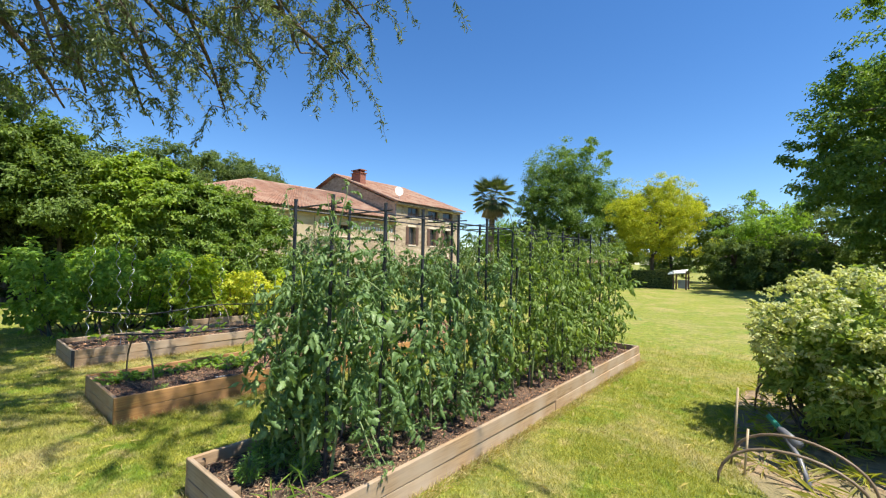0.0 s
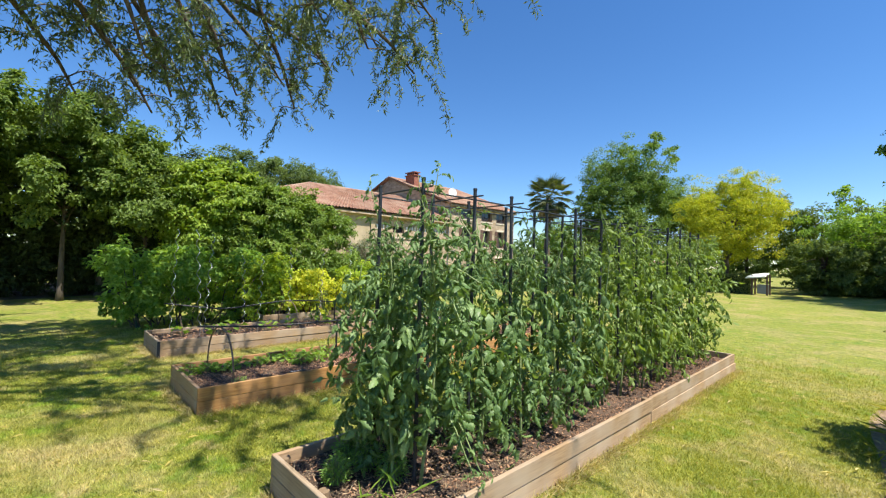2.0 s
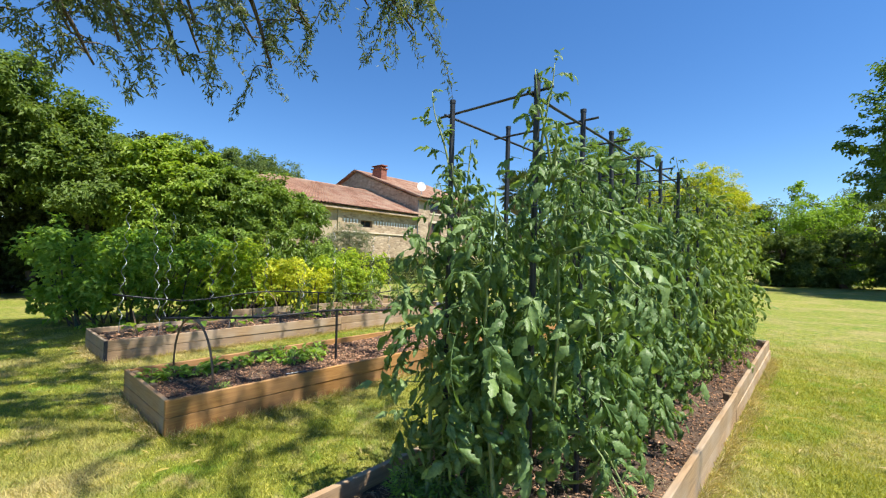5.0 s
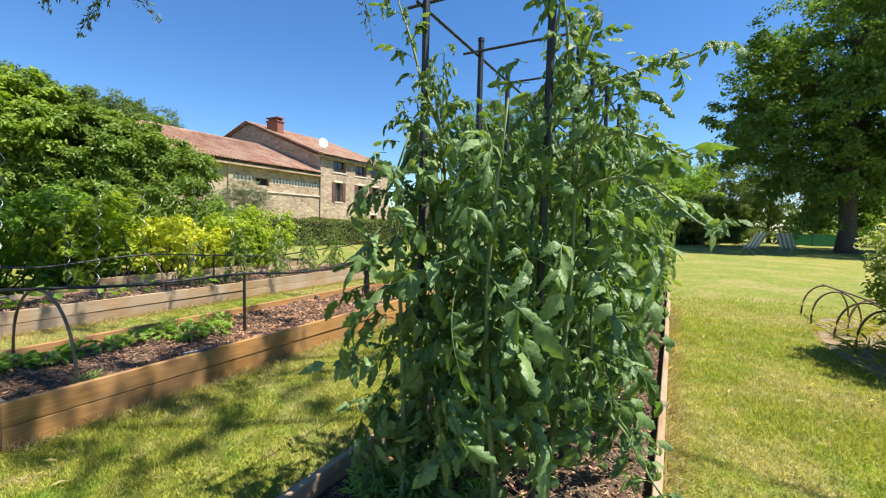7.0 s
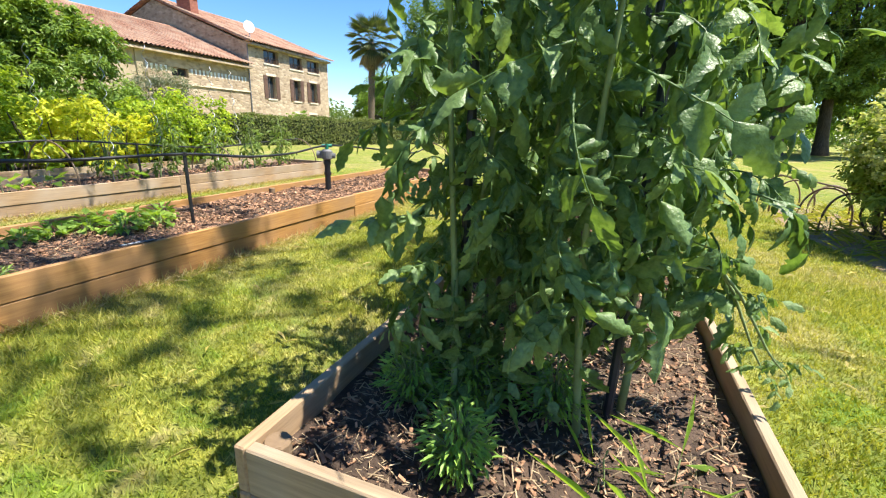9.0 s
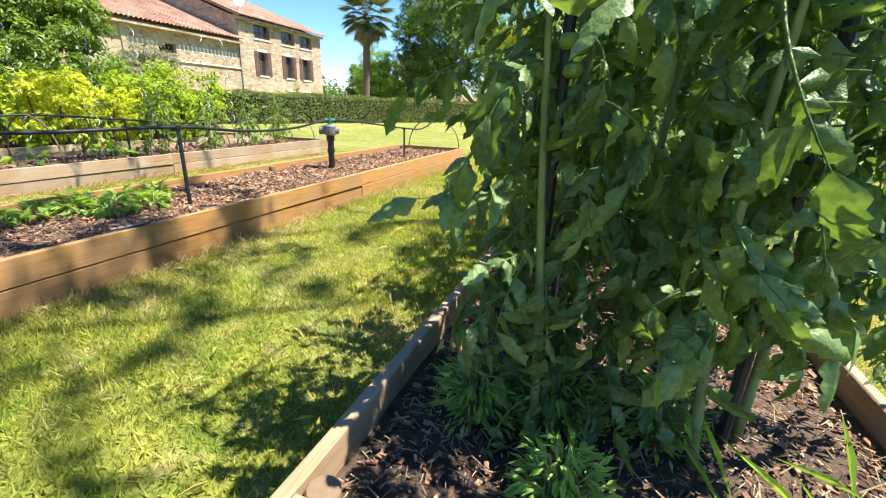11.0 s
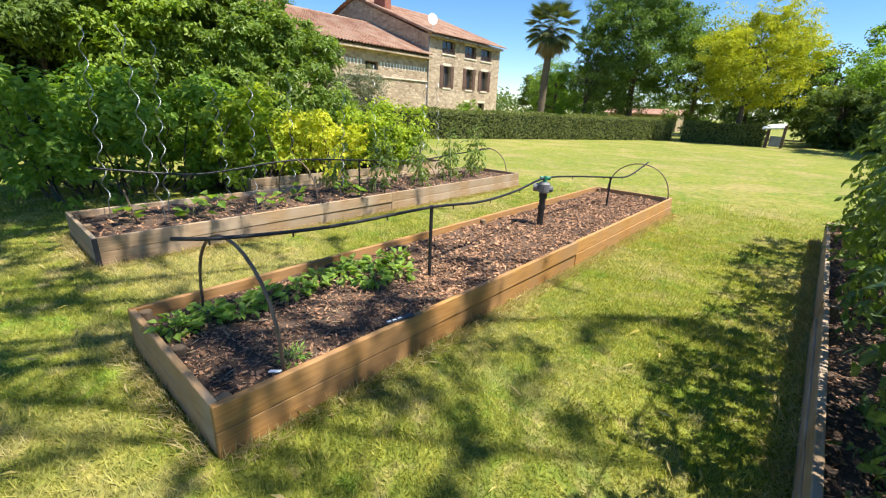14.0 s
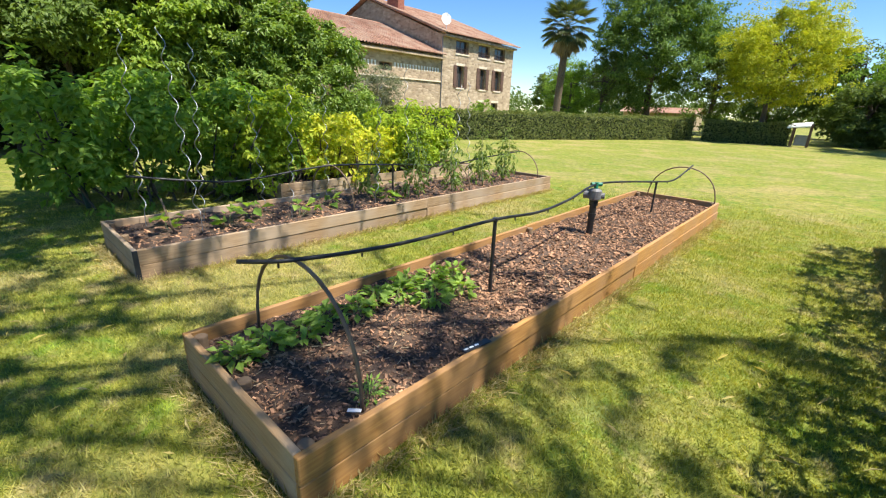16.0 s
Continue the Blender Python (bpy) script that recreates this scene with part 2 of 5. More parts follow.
HAZEL = leaf_mat("hazel leaf", (0.155, 0.26, 0.038), (0.25, 0.375, 0.055), (0.40, 0.50, 0.09), 0.55, 0.45, gloss=0.3)
# lit variant of the woodland leaf: sunlight put into a paler colour
EDGELEAF = leaf_mat("lit wood edge leaf", (0.075, 0.135, 0.028), (0.13, 0.21, 0.044), (0.25, 0.34, 0.08), 0.55, 0.42, gloss=0.3)
LITTER = surface("leaf litter", (0.055, 0.036, 0.022), (0.17, 0.115, 0.07), 9.0, 0.95, 0.8, 30.0, (1, 1, 1), "World", "", 0.2, 0.0, (0.10, 0.075, 0.05), 1.1, 0.03)
LAUREL = leaf_mat("laurel leaf", (0.10, 0.18, 0.034), (0.18, 0.285, 0.05), (0.31, 0.42, 0.095), 0.45, 0.4, gloss=0.4)
WOODLEAF = leaf_mat("woodland leaf", (0.06, 0.1, 0.024), (0.1, 0.16, 0.038), (0.17, 0.24, 0.055), 0.6, 0.42, gloss=0.25)
WALNUT = leaf_mat("walnut leaf", (0.085, 0.16, 0.035), (0.14, 0.24, 0.055), (0.23, 0.34, 0.095), 0.55, 0.42, gloss=0.3)
GOLD = leaf_mat("golden locust leaf", (0.22, 0.32, 0.03), (0.38, 0.46, 0.04), (0.62, 0.57, 0.05), 0.6, 0.45, gloss=0.25)
FARLEAF = leaf_mat("far tree leaf", (0.085, 0.14, 0.045), (0.13, 0.19, 0.062), (0.19, 0.26, 0.095), 0.65, 0.4, gloss=0.2)
HEDGE = leaf_mat("clipped hedge leaf", (0.09, 0.13, 0.034), (0.155, 0.20, 0.055), (0.28, 0.30, 0.11), 0.6, 0.3, gloss=0.25)
OLIVE = leaf_mat("olive leaf", (0.13, 0.16, 0.09), (0.20, 0.23, 0.14), (0.30, 0.32, 0.21), 0.5, 0.25)
WILLOW = leaf_mat("willow leaf", (0.075, 0.112, 0.052), (0.125, 0.172, 0.085), (0.22, 0.275, 0.145), 0.5, 0.36, gloss=0.35)
PALMLEAF = leaf_mat("palm frond", (0.05, 0.085, 0.028), (0.085, 0.13, 0.045), (0.17, 0.19, 0.08), 0.45, 0.2)
DRYPALM = leaf_mat("dead palm frond", (0.25, 0.19, 0.10), (0.36, 0.28, 0.15), (0.45, 0.36, 0.20), 0.7, 0.15)
# woodland leaf darkened so that its colour carries the shade under the canopy
SHADELEAF = leaf_mat("wood leaf with shade in colour", (0.018, 0.030, 0.009), (0.034, 0.056, 0.015), (0.075, 0.11, 0.026), 0.6, 0.12, gloss=0.25)
ELDER = leaf_mat("shrub leaf", (0.16, 0.25, 0.05), (0.26, 0.36, 0.08), (0.42, 0.50, 0.15), 0.6, 0.42, gloss=0.25)
FLOWER = leaf_mat("cream flower", (0.42, 0.48, 0.19), (0.55, 0.58, 0.29), (0.68, 0.68, 0.42), 0.7, 0.35, gloss=0.2)
SALAD = leaf_mat("salad leaf", (0.20, 0.33, 0.05), (0.29, 0.45, 0.08), (0.40, 0.56, 0.13), 0.55, 0.45, gloss=0.3)
MARI = leaf_mat("marigold leaf", (0.16, 0.31, 0.055), (0.24, 0.42, 0.075), (0.36, 0.54, 0.11), 0.5, 0.35)
DRYBLADE = leaf_mat("dry grass blade", (0.30, 0.26, 0.11), (0.50, 0.42, 0.21), (0.68, 0.58, 0.33), 0.7, 0.4, gloss=0.2)
FALLEN = leaf_mat("fallen yellow leaf", (0.40, 0.33, 0.06), (0.55, 0.45, 0.10), (0.50, 0.42, 0.22), 0.6, 0.3)
NETTING = surface("green netting", (0.03, 0.17, 0.09), (0.05, 0.24, 0.13), 4.0, 0.7, 0.0)
CANVAS = surface("blue grey canvas", (0.22, 0.25, 0.30), (0.36, 0.39, 0.44), 4.0, 0.8, 0.1)

# ---- mesh helpers ----
rng = np.random.default_rng(7)


class Buf:
    """Vertices and faces of one mesh."""

    def __init__(self):
        self.v, self.f, self.n = [], [], 0

    def add(self, verts, faces):
        verts = np.asarray(verts, float).reshape(-1, 3)
        self.v.append(verts)
        faces = np.asarray(faces, int) + self.n
        self.f.extend(faces.tolist())
        self.n += len(verts)
        return self

    def box(self, x0, y0, z0, x1, y1, z1, m=None):
        v = np.array([(x, y, z) for z in (z0, z1) for y in (y0, y1) for x in (x0, x1)], float)
        if m is not None:
            v = np.array([m @ Vector(p) for p in v])
        return self.add(v, [(0, 2, 3, 1), (4, 5, 7, 6), (0, 1, 5, 4), (2, 6, 7, 3), (0, 4, 6, 2), (1, 3, 7, 5)])

    def chamfer(self, x0, y0, z0, x1, y1, z1, c=0.004):
        """A box with its edges taken off."""
        xs, vs = ((x0, x1), (y0, y1), (z0, z1)), []
        for k in range(8):
            s = [(k >> a) & 1 for a in range(3)]
            for a in range(3):
                p = [xs[b][s[b]] + (0 if b == a else (c if s[b] == 0 else -c)) for b in range(3)]
                vs.append(p)
        f = []
        for a in range(3):
            b, d = (a + 1) % 3, (a + 2) % 3
            for s in (0, 1):
                q = [(s << a) | (i << b) | (j << d) for i, j in ((0, 0), (1, 0), (1, 1), (0, 1))]
                face = [3 * k + a for k in q]
                f.append(face if s else face[::-1])
                if s == 0:
                    continue
            for i in (0, 1):
                for j in (0, 1):
                    k0 = (i << b) | (j << d)
                    k1 = k0 | (1 << a)
                    face = [3 * k0 + b, 3 * k1 + b, 3 * k1 + d, 3 * k0 + d]
                    f.append(face if (i + j) % 2 == 0 else face[::-1])
        self.add(vs, f[:0])
        base = self.n - 24
        self.f.extend([[base + q for q in face] for face in f])
        for k in range(8):
            s = sum((k >> a) & 1 for a in range(3))
            t = [base + 3 * k, base + 3 * k + 1, base + 3 * k + 2]
            self.f.append(t if s % 2 else t[::-1])
        return self

    def tube(self, pts, radii, n=6, cap=True):
        pts = [Vector(p) for p in pts]
        if isinstance(radii, (int, float)):
            radii = [radii] * len(pts)
        up = Vector((0.13, 0.07, 1)).normalized()
        rings = []
        for i, p in enumerate(pts):
            d = (pts[min(i + 1, len(pts) - 1)] - pts[max(i - 1, 0)]).normalized()
            a = d.cross(up)
            if a.length < 0.05:
                a = d.cross(Vector((1, 0.1, 0)))
            a.normalize()
            b = d.cross(a)
            rings += [p + (a * math.cos(2 * math.pi * k / n) + b * math.sin(2 * math.pi * k / n)) * radii[i] for k in range(n)]
        f = []
        for i in range(len(pts) - 1):
            for k in range(n):
                f.append((i * n + k, i * n + (k + 1) % n, (i + 1) * n + (k + 1) % n, (i + 1) * n + k))
        start = self.n
        self.add([tuple(v) for v in rings], f)
        if cap:
            self.f.append([start + k for k in range(n)][::-1])
            self.f.append([start + (len(pts) - 1) * n + k for k in range(n)])
        return self

    def mesh(self, name, smooth=False):
        me = bpy.data.meshes.new(name)
        v = np.concatenate(self.v) if self.v else np.zeros((0, 3))
        me.from_pydata(v.tolist(), [], self.f)
        if smooth:
            me.polygons.foreach_set("use_smooth", [True] * len(me.polygons))
        me.update()
        return me


def part(name, shape, material, parent=None, label="", smooth=False, at=None):
    """One mesh object under a thing; shape is a Buf or a mesh."""
    me = shape.mesh(name, smooth) if isinstance(shape, Buf) else shape
    if not me.materials:
        me.materials.append(material)
    ob = new(name, me)
    if parent is not None:
        ob.parent = parent
    if at is not None:
        ob.matrix_basis = at
    if name in STUFF:
        ob["kind"] = "stuff"
    return tagged(ob, label)


STUFF = {"stalk_mass", "leaves", "foliage", "crown", "twig_mass", "stems", "blossom", "leaf_face"}


def thing(name, label, category, at=None, group="", kind=""):
    ob = new(name)
    ob.empty_display_size = 0.1
    if at is not None:
        ob.matrix_basis = at
    return tagged(ob, label, category, group, kind)


def solo(name, shape, material, label, category, group="", kind="", smooth=False, at=None):
    return tagged(part(name, shape, material, None, label, smooth, at), label, category, group, kind)


def smooth_path(pts, n=6):
    """Points of a smooth curve through pts."""
    p = [Vector(q) for q in pts]
    p = [2 * p[0] - p[1], *p, 2 * p[-1] - p[-2]]
    out = []
    for i in range(1, len(p) - 2):
        for k in range(n):
            t = k / n
            a, b, c, d = p[i - 1], p[i], p[i + 1], p[i + 2]
            out.append(0.5 * (2 * b + (c - a) * t + (2 * a - 5 * b + 4 * c - d) * t * t + (3 * b - a - 3 * c + d) * t ** 3))
    return out + [p[-2]]


def unit(a):
    return a / np.maximum(np.linalg.norm(a, axis=1, keepdims=True), 1e-9)


def leaves(buf, pos, axis, normal, length, width, fold=0.25):
    """Folded leaf blades, one island each: base, two sides, tip."""
    n = len(pos)
    axis = unit(axis)
    side = unit(np.cross(axis, normal))
    nor = np.cross(side, axis)
    L, W = np.asarray(length).reshape(-1, 1) * np.ones((n, 1)), np.asarray(width).reshape(-1, 1) * np.ones((n, 1))
    mid = pos + axis * L * 0.45
    v = np.stack([pos, mid - side * W * 0.5 + nor * W * fold, pos + axis * L - nor * L * 0.12, mid + side * W * 0.5 + nor * W * fold], 1).reshape(-1, 3)
    k = np.arange(n)[:, None] * 4
    f = np.concatenate([k + [0, 1, 2], k + [0, 2, 3]])
    return buf.add(v, f)


def clumps(g, centre, radii, count, hollow=0.55, flat=0.0):
    """Centres of leaf clumps, most of them near the outside of an uneven ellipsoid."""
    d = unit(g.normal(size=(count, 3)))
    r = (hollow + (1 - hollow) * g.random((count, 1)) ** 0.6) * (0.82 + 0.3 * g.random((count, 1)))
    p = d * r
    if flat:
        p[:, 2] = np.maximum(p[:, 2], -flat)
    return np.asarray(centre) + p * np.asarray(radii)


def foliage(buf, g, cs, clump_r, per, leaf, aspect=0.5, droop=0.3, out=0.8, tufts=6):
    """Leaves in flattish tufts round each clump's centre, facing outwards and up."""
    n = len(cs) * tufts
    k = max(1, per // tufts)
    cr = np.repeat(np.asarray(clump_r) * (0.6 + 0.8 * g.random(len(cs))), tufts)[:, None]
    d0 = unit(g.normal(size=(n, 3)))
    tc = np.repeat(cs, tufts, 0) + d0 * cr * (0.4 + 0.65 * g.random((n, 1)))
    d = unit(g.normal(size=(n * k, 3)))
    outward = np.repeat(d0, k, 0)
    pos = np.repeat(tc, k, 0) + d * np.repeat(cr, k, 0) * 0.46 * g.random((n * k, 1)) ** 0.5 * np.array([1, 1, 0.6])
    nor = unit(outward * out * 0.7 + d * 0.3 + np.array([0, 0, 0.65]) + 0.45 * g.normal(size=(n * k, 3)))
    ax = unit(np.cross(nor, g.normal(size=(n * k, 3))) + outward * 0.5 - np.array([0, 0, droop]))
    ln = leaf * (0.65 + 0.7 * g.random(n * k))
    return leaves(buf, pos, ax, nor, ln, ln * aspect)


def tree(name, label, x, y, height, trunk_r, crown_c, radii, n_clump, per, leaf, material, seed, aspect=0.5, clump_r=None, lean=(0, 0),
         trunk_top=0.75, hollow=0.5, category="tree", group="", limbs=14, flat=0.0, bark=None):
    g = np.random.default_rng(seed)
    t = thing(name, label, category, pose(x, y, 0), group)
    cc = np.array(crown_c, float)
    cs = clumps(g, cc, radii, n_clump, hollow, flat)
    b = Buf()
    top = Vector((lean[0], lean[1], height * trunk_top))
    path = smooth_path([(0, 0, -0.1), (lean[0] * 0.2 + g.normal() * trunk_r * 0.6, lean[1] * 0.2, top.z * 0.35), (lean[0] * 0.6, lean[1] * 0.6 + g.normal() * trunk_r, top.z * 0.7), tuple(top)], 4)
    b.tube(path, [trunk_r * (1.35 if i == 0 else 1.0 - 0.85 * i / (len(path) - 1)) for i in range(len(path))], 9)
    for i in range(min(limbs, n_clump)):
        c = Vector(cs[i])
        s = path[int(len(path) * (0.3 + 0.6 * g.random()))]
        mid = (s + c) / 2 + Vector(g.normal(size=3) * 0.06 * (c - s).length) + Vector((0, 0, 0.1 * (c - s).length))
        r0 = trunk_r * (0.22 + 0.2 * g.random())
        pp = smooth_path([s, mid, c], 4)
        b.tube(pp, [r0 * (1 - 0.85 * k / (len(pp) - 1)) for k in range(len(pp))], 5)
    part("trunk", b, bark or BARK, t, smooth=True)
    f = Buf()
    foliage(f, g, cs, clump_r or max(radii) * 0.3, int(per * 1.9), leaf * 0.72, aspect, tufts=7)
    part("crown", f, material, t)
    return t


# ---- ground ----
gb = Buf()
R, N = 900.0, 48
gb.add([(R * math.cos(2 * math.pi * k / N), R * math.sin(2 * math.pi * k / N), 0) for k in range(N)], [list(range(N))])
solo("ground", gb, LAWN, "mown lawn with dry straw-coloured patches", "lawn", kind="structure")

# ---- raised beds ----
BH, BT = 0.25, 0.032


def raised_bed(label, x0, x1, y0, y1, long_mat, end_mat, dark_corner=False):
    t = thing("raised_bed", label, "raised bed", pose((x0 + x1) / 2, y0, 0), "raised beds")
    w, l, h = (x1 - x0) / 2, (y1 - y0) / 2, BH / 2
    lb = Buf().chamfer(-BT / 2, 0.0015, 0.002, BT / 2, l - 0.0015, h - 0.002, 0.004).mesh("board")
    eb = Buf().chamfer(-w + BT + 0.001, -BT / 2, 0.002, w - BT - 0.001, BT / 2, h - 0.002, 0.004).mesh("board")
    for side in (-1, 1):
        for k in range(2):
            for tier in range(2):
                part("board", lb, long_mat, t, at=pose(side * (w - BT / 2), k * l, tier * h + (0.002 if k else 0), 0, 0, 0.12 * (-1) ** (k + tier)))
    for yy in (BT / 2 + 0.001, 2 * l - BT / 2 - 0.001):
        for tier in range(2):
            part("board", eb, end_mat, t, at=pose(0, yy, tier * h))
    pb = Buf().tube([(0, 0, -0.05), (0, 0, BH - 0.022), (0, 0, BH - 0.016)], [0.032, 0.032, 0.028], 12)
    pm = pb.mesh("corner_post")
    for px, py in ((-w + BT + 0.032, BT + 0.034), (w - BT - 0.032, BT + 0.034), (-w + BT + 0.032, 2 * l - BT - 0.034), (w - BT - 0.032, 2 * l - BT - 0.034), (-w + BT + 0.032, l), (w - BT - 0.032, l), (0, BT + 0.034)):
        part("corner_post", pm, WOOD_POST, t, at=pose(px, py, 0))
    if dark_corner:
        part("corner_strip", Buf().box(w - 0.004, -0.006, 0.01, w + 0.004, 0.03, BH - 0.004), POSTM, t, "dark weathered corner strip")
    return t


BEDS = {"a": (1.71, 2.85, 0.01, 6.34), "b": (-1.14, 0.0, 0.0, 6.33), "c": (-3.82, -2.68, 0.13, 6.46), "d": (-5.75, -4.62, 2.3, 6.6)}
raised_bed("low raised bed of weathered grey-brown boards with tomato plants", *BEDS["a"], WOOD_GREY, WOOD_GREY_END)
raised_bed("low raised bed of orange-brown larch boards, mulched with bark", *BEDS["b"], WOOD, WOOD_END)
raised_bed("low raised bed of pale brown boards with spiral stakes", *BEDS["c"], WOOD_GREY, WOOD_GREY_END, True)
raised_bed("low raised bed of pale boards full of yellowing canes", *BEDS["d"], WOOD_GREY, WOOD_GREY_END)


def bed_soil(key, level, seed):
    x0, x1, y0, y1 = BEDS[key]
    g = np.random.default_rng(seed)
    nx, ny = 20, 100
    xs, ys = np.linspace(x0 + BT + 0.001, x1 - BT - 0.001, nx), np.linspace(y0 + BT + 0.002, y1 - BT - 0.002, ny)
    v = [(x, y, level + 0.03 * noise.noise((x * 3, y * 3, seed)) + 0.012 * noise.noise((x * 14, y * 14, seed))) for y in ys for x in xs]
    f = [(j * nx + i, j * nx + i + 1, (j + 1) * nx + i + 1, (j + 1) * nx + i) for j in range(ny - 1) for i in range(nx - 1)]
    return solo("soil", Buf().add(v, f), SOIL, "dark crumbly soil filling a raised bed", "soil", "bed soil", "structure", smooth=True)


def litter(name, label, key, level, count, size, material, seed, y_from=0.0, y_to=1.0, thin=0.35, long_=2.2, seedz=None):
    """Loose chips: short bent slabs lying in all directions."""
    x0, x1, y0, y1 = BEDS[key]
    g = np.random.default_rng(seed)
    b = Buf()
    unit_box = np.array([(x, y, z) for z in (0, 1) for y in (-0.5, 0.5) for x in (-0.5, 0.5)])
    faces = np.array([(0, 2, 3, 1), (4, 5, 7, 6), (0, 1, 5, 4), (2, 6, 7, 3), (0, 4, 6, 2), (1, 3, 7, 5)])
    for i in range(count):
        x, y = g.uniform(x0 + 0.06, x1 - 0.06), y0 + 0.06 + (y1 - y0 - 0.12) * g.uniform(y_from, y_to)
        z = level + 0.03 * noise.noise((x * 3, y * 3, seedz if seedz is not None else seed)) + g.uniform(-0.002, 0.012)
        s = size * (0.4 + 1.1 * g.random() ** 2)
        m = np.array(Euler((g.normal() * 0.35, g.normal() * 0.35, g.uniform(0, 6.28))).to_matrix())
        v = (unit_box * np.array([s * long_, s * (0.5 + g.random() * 0.7), s * thin])) @ m.T + (x, y, z)
        b.add(v, faces)
    return solo(name, b, material, label, "mulch", kind="stuff")


litter("straw", "pale dry bits lying on the dark soil", "b", 0.19, 500, 0.005, STRAW, 26, 0.0, 0.35, 0.4, 8.0, seedz=2)
bed_soil("a", 0.17, 1)
bed_soil("b", 0.185, 2)
bed_soil("c", 0.19, 3)
bed_soil("d", 0.19, 4)
litter("bark_mulch", "reddish brown bark chips covering the bed", "b", 0.185, 9000, 0.0145, CHIP, 21, 0.22, 1.0, seedz=2)
litter("bark_mulch", "sparse bark chips on dark soil", "b", 0.187, 5200, 0.0095, CHIP, 22, 0.0, 0.3, seedz=2)
litter("bark_mulch", "brown bark chips under the tomato plants", "a", 0.172, 15000, 0.0078, CHIP, 23, seedz=1)
litter("straw", "grey dry stalks lying on the soil", "a", 0.180, 3000, 0.0026, STRAW, 24, 0.0, 0.22, 0.4, 12.0, seedz=1)
litter("bark_mulch", "bark chips on the soil", "c", 0.19, 2600, 0.016, CHIP, 25, seedz=3)

# ---- tomato trellis and plants ----
ROWS, STEP, TOP = (2.05, 2.48), 0.45, 1.97
POSTS_Y = [0.55 + STEP * k for k in range(13)]


def trellis():
    t = thing("tomato_trellis", "dark steel tomato frame of stakes and top rods", "trellis", pose(0, 0, 0))
    pm = Buf().tube([(0, 0, 0.0), (0, 0, 1.83)], 0.0125, 8).tube([(0, 0, 1.83), (0, 0, 1.845)], 0.0145, 8).mesh("post")
    for x in ROWS:
        for k, y in enumerate(POSTS_Y):
            part("post", pm, POSTM, t, at=pose(x + 0.01 * math.sin(7 * y + x), y, 0.15, 0.5 * math.sin(3 * k + x), 0.6 * math.cos(5 * k)))
        part("rail", Buf().tube([(x, POSTS_Y[0] - 0.05, TOP - 0.05), (x, POSTS_Y[6], TOP - 0.055), (x, POSTS_Y[-1] + 0.05, TOP - 0.05)], 0.006, 6), POSTM, t)
    for y in POSTS_Y[::1]:
        part("cross_rod", Buf().tube([(ROWS[0] - 0.07, y, TOP - 0.035), (ROWS[1] + 0.08, y + 0.01, TOP - 0.03)], 0.0055, 6), POSTM, t)
    return t


trellis()


def leaflet(buf, m, length, width, g, curl, fine=True):
    """One lobed blade with a folded midrib and rolled edges."""
    prof = [0.08, 0.46, 0.86, 1.0, 0.68, 0.88, 0.54, 0.64, 0.32, 0.04] if fine else [0.10, 0.75, 1.0, 0.62, 0.04]
    cols = (-1, -0.55, 0, 0.55, 1) if fine else (-1, 0, 1)
    n, w5 = len(prof), len(cols)
    vs = []
    cup, twist = g.uniform(-1.3, 0.4), g.normal() * 0.5
    for i, w in enumerate(prof):
        u = i / (n - 1)
        bend = -curl * u * u * length
        half = w * width * 0.5 * (0.92 + 0.16 * g.random())
        for s in cols:
            z = bend + cup * half * s * s + 0.2 * half * abs(s) + twist * u * half * s + 0.10 * half * abs(s) * math.sin(11 * u + 3 * s + curl * 20)
            vs.append(m @ Vector((s * half * (1 - 0.22 * abs(cup * s)), u * length * (1 - 0.3 * curl * u), z)))
    f = [(i * w5 + k, i * w5 + k + 1, (i + 1) * w5 + k + 1, (i + 1) * w5 + k) for i in range(n - 1) for k in range(w5 - 1)]
    buf.add([tuple(v) for v in vs], f)


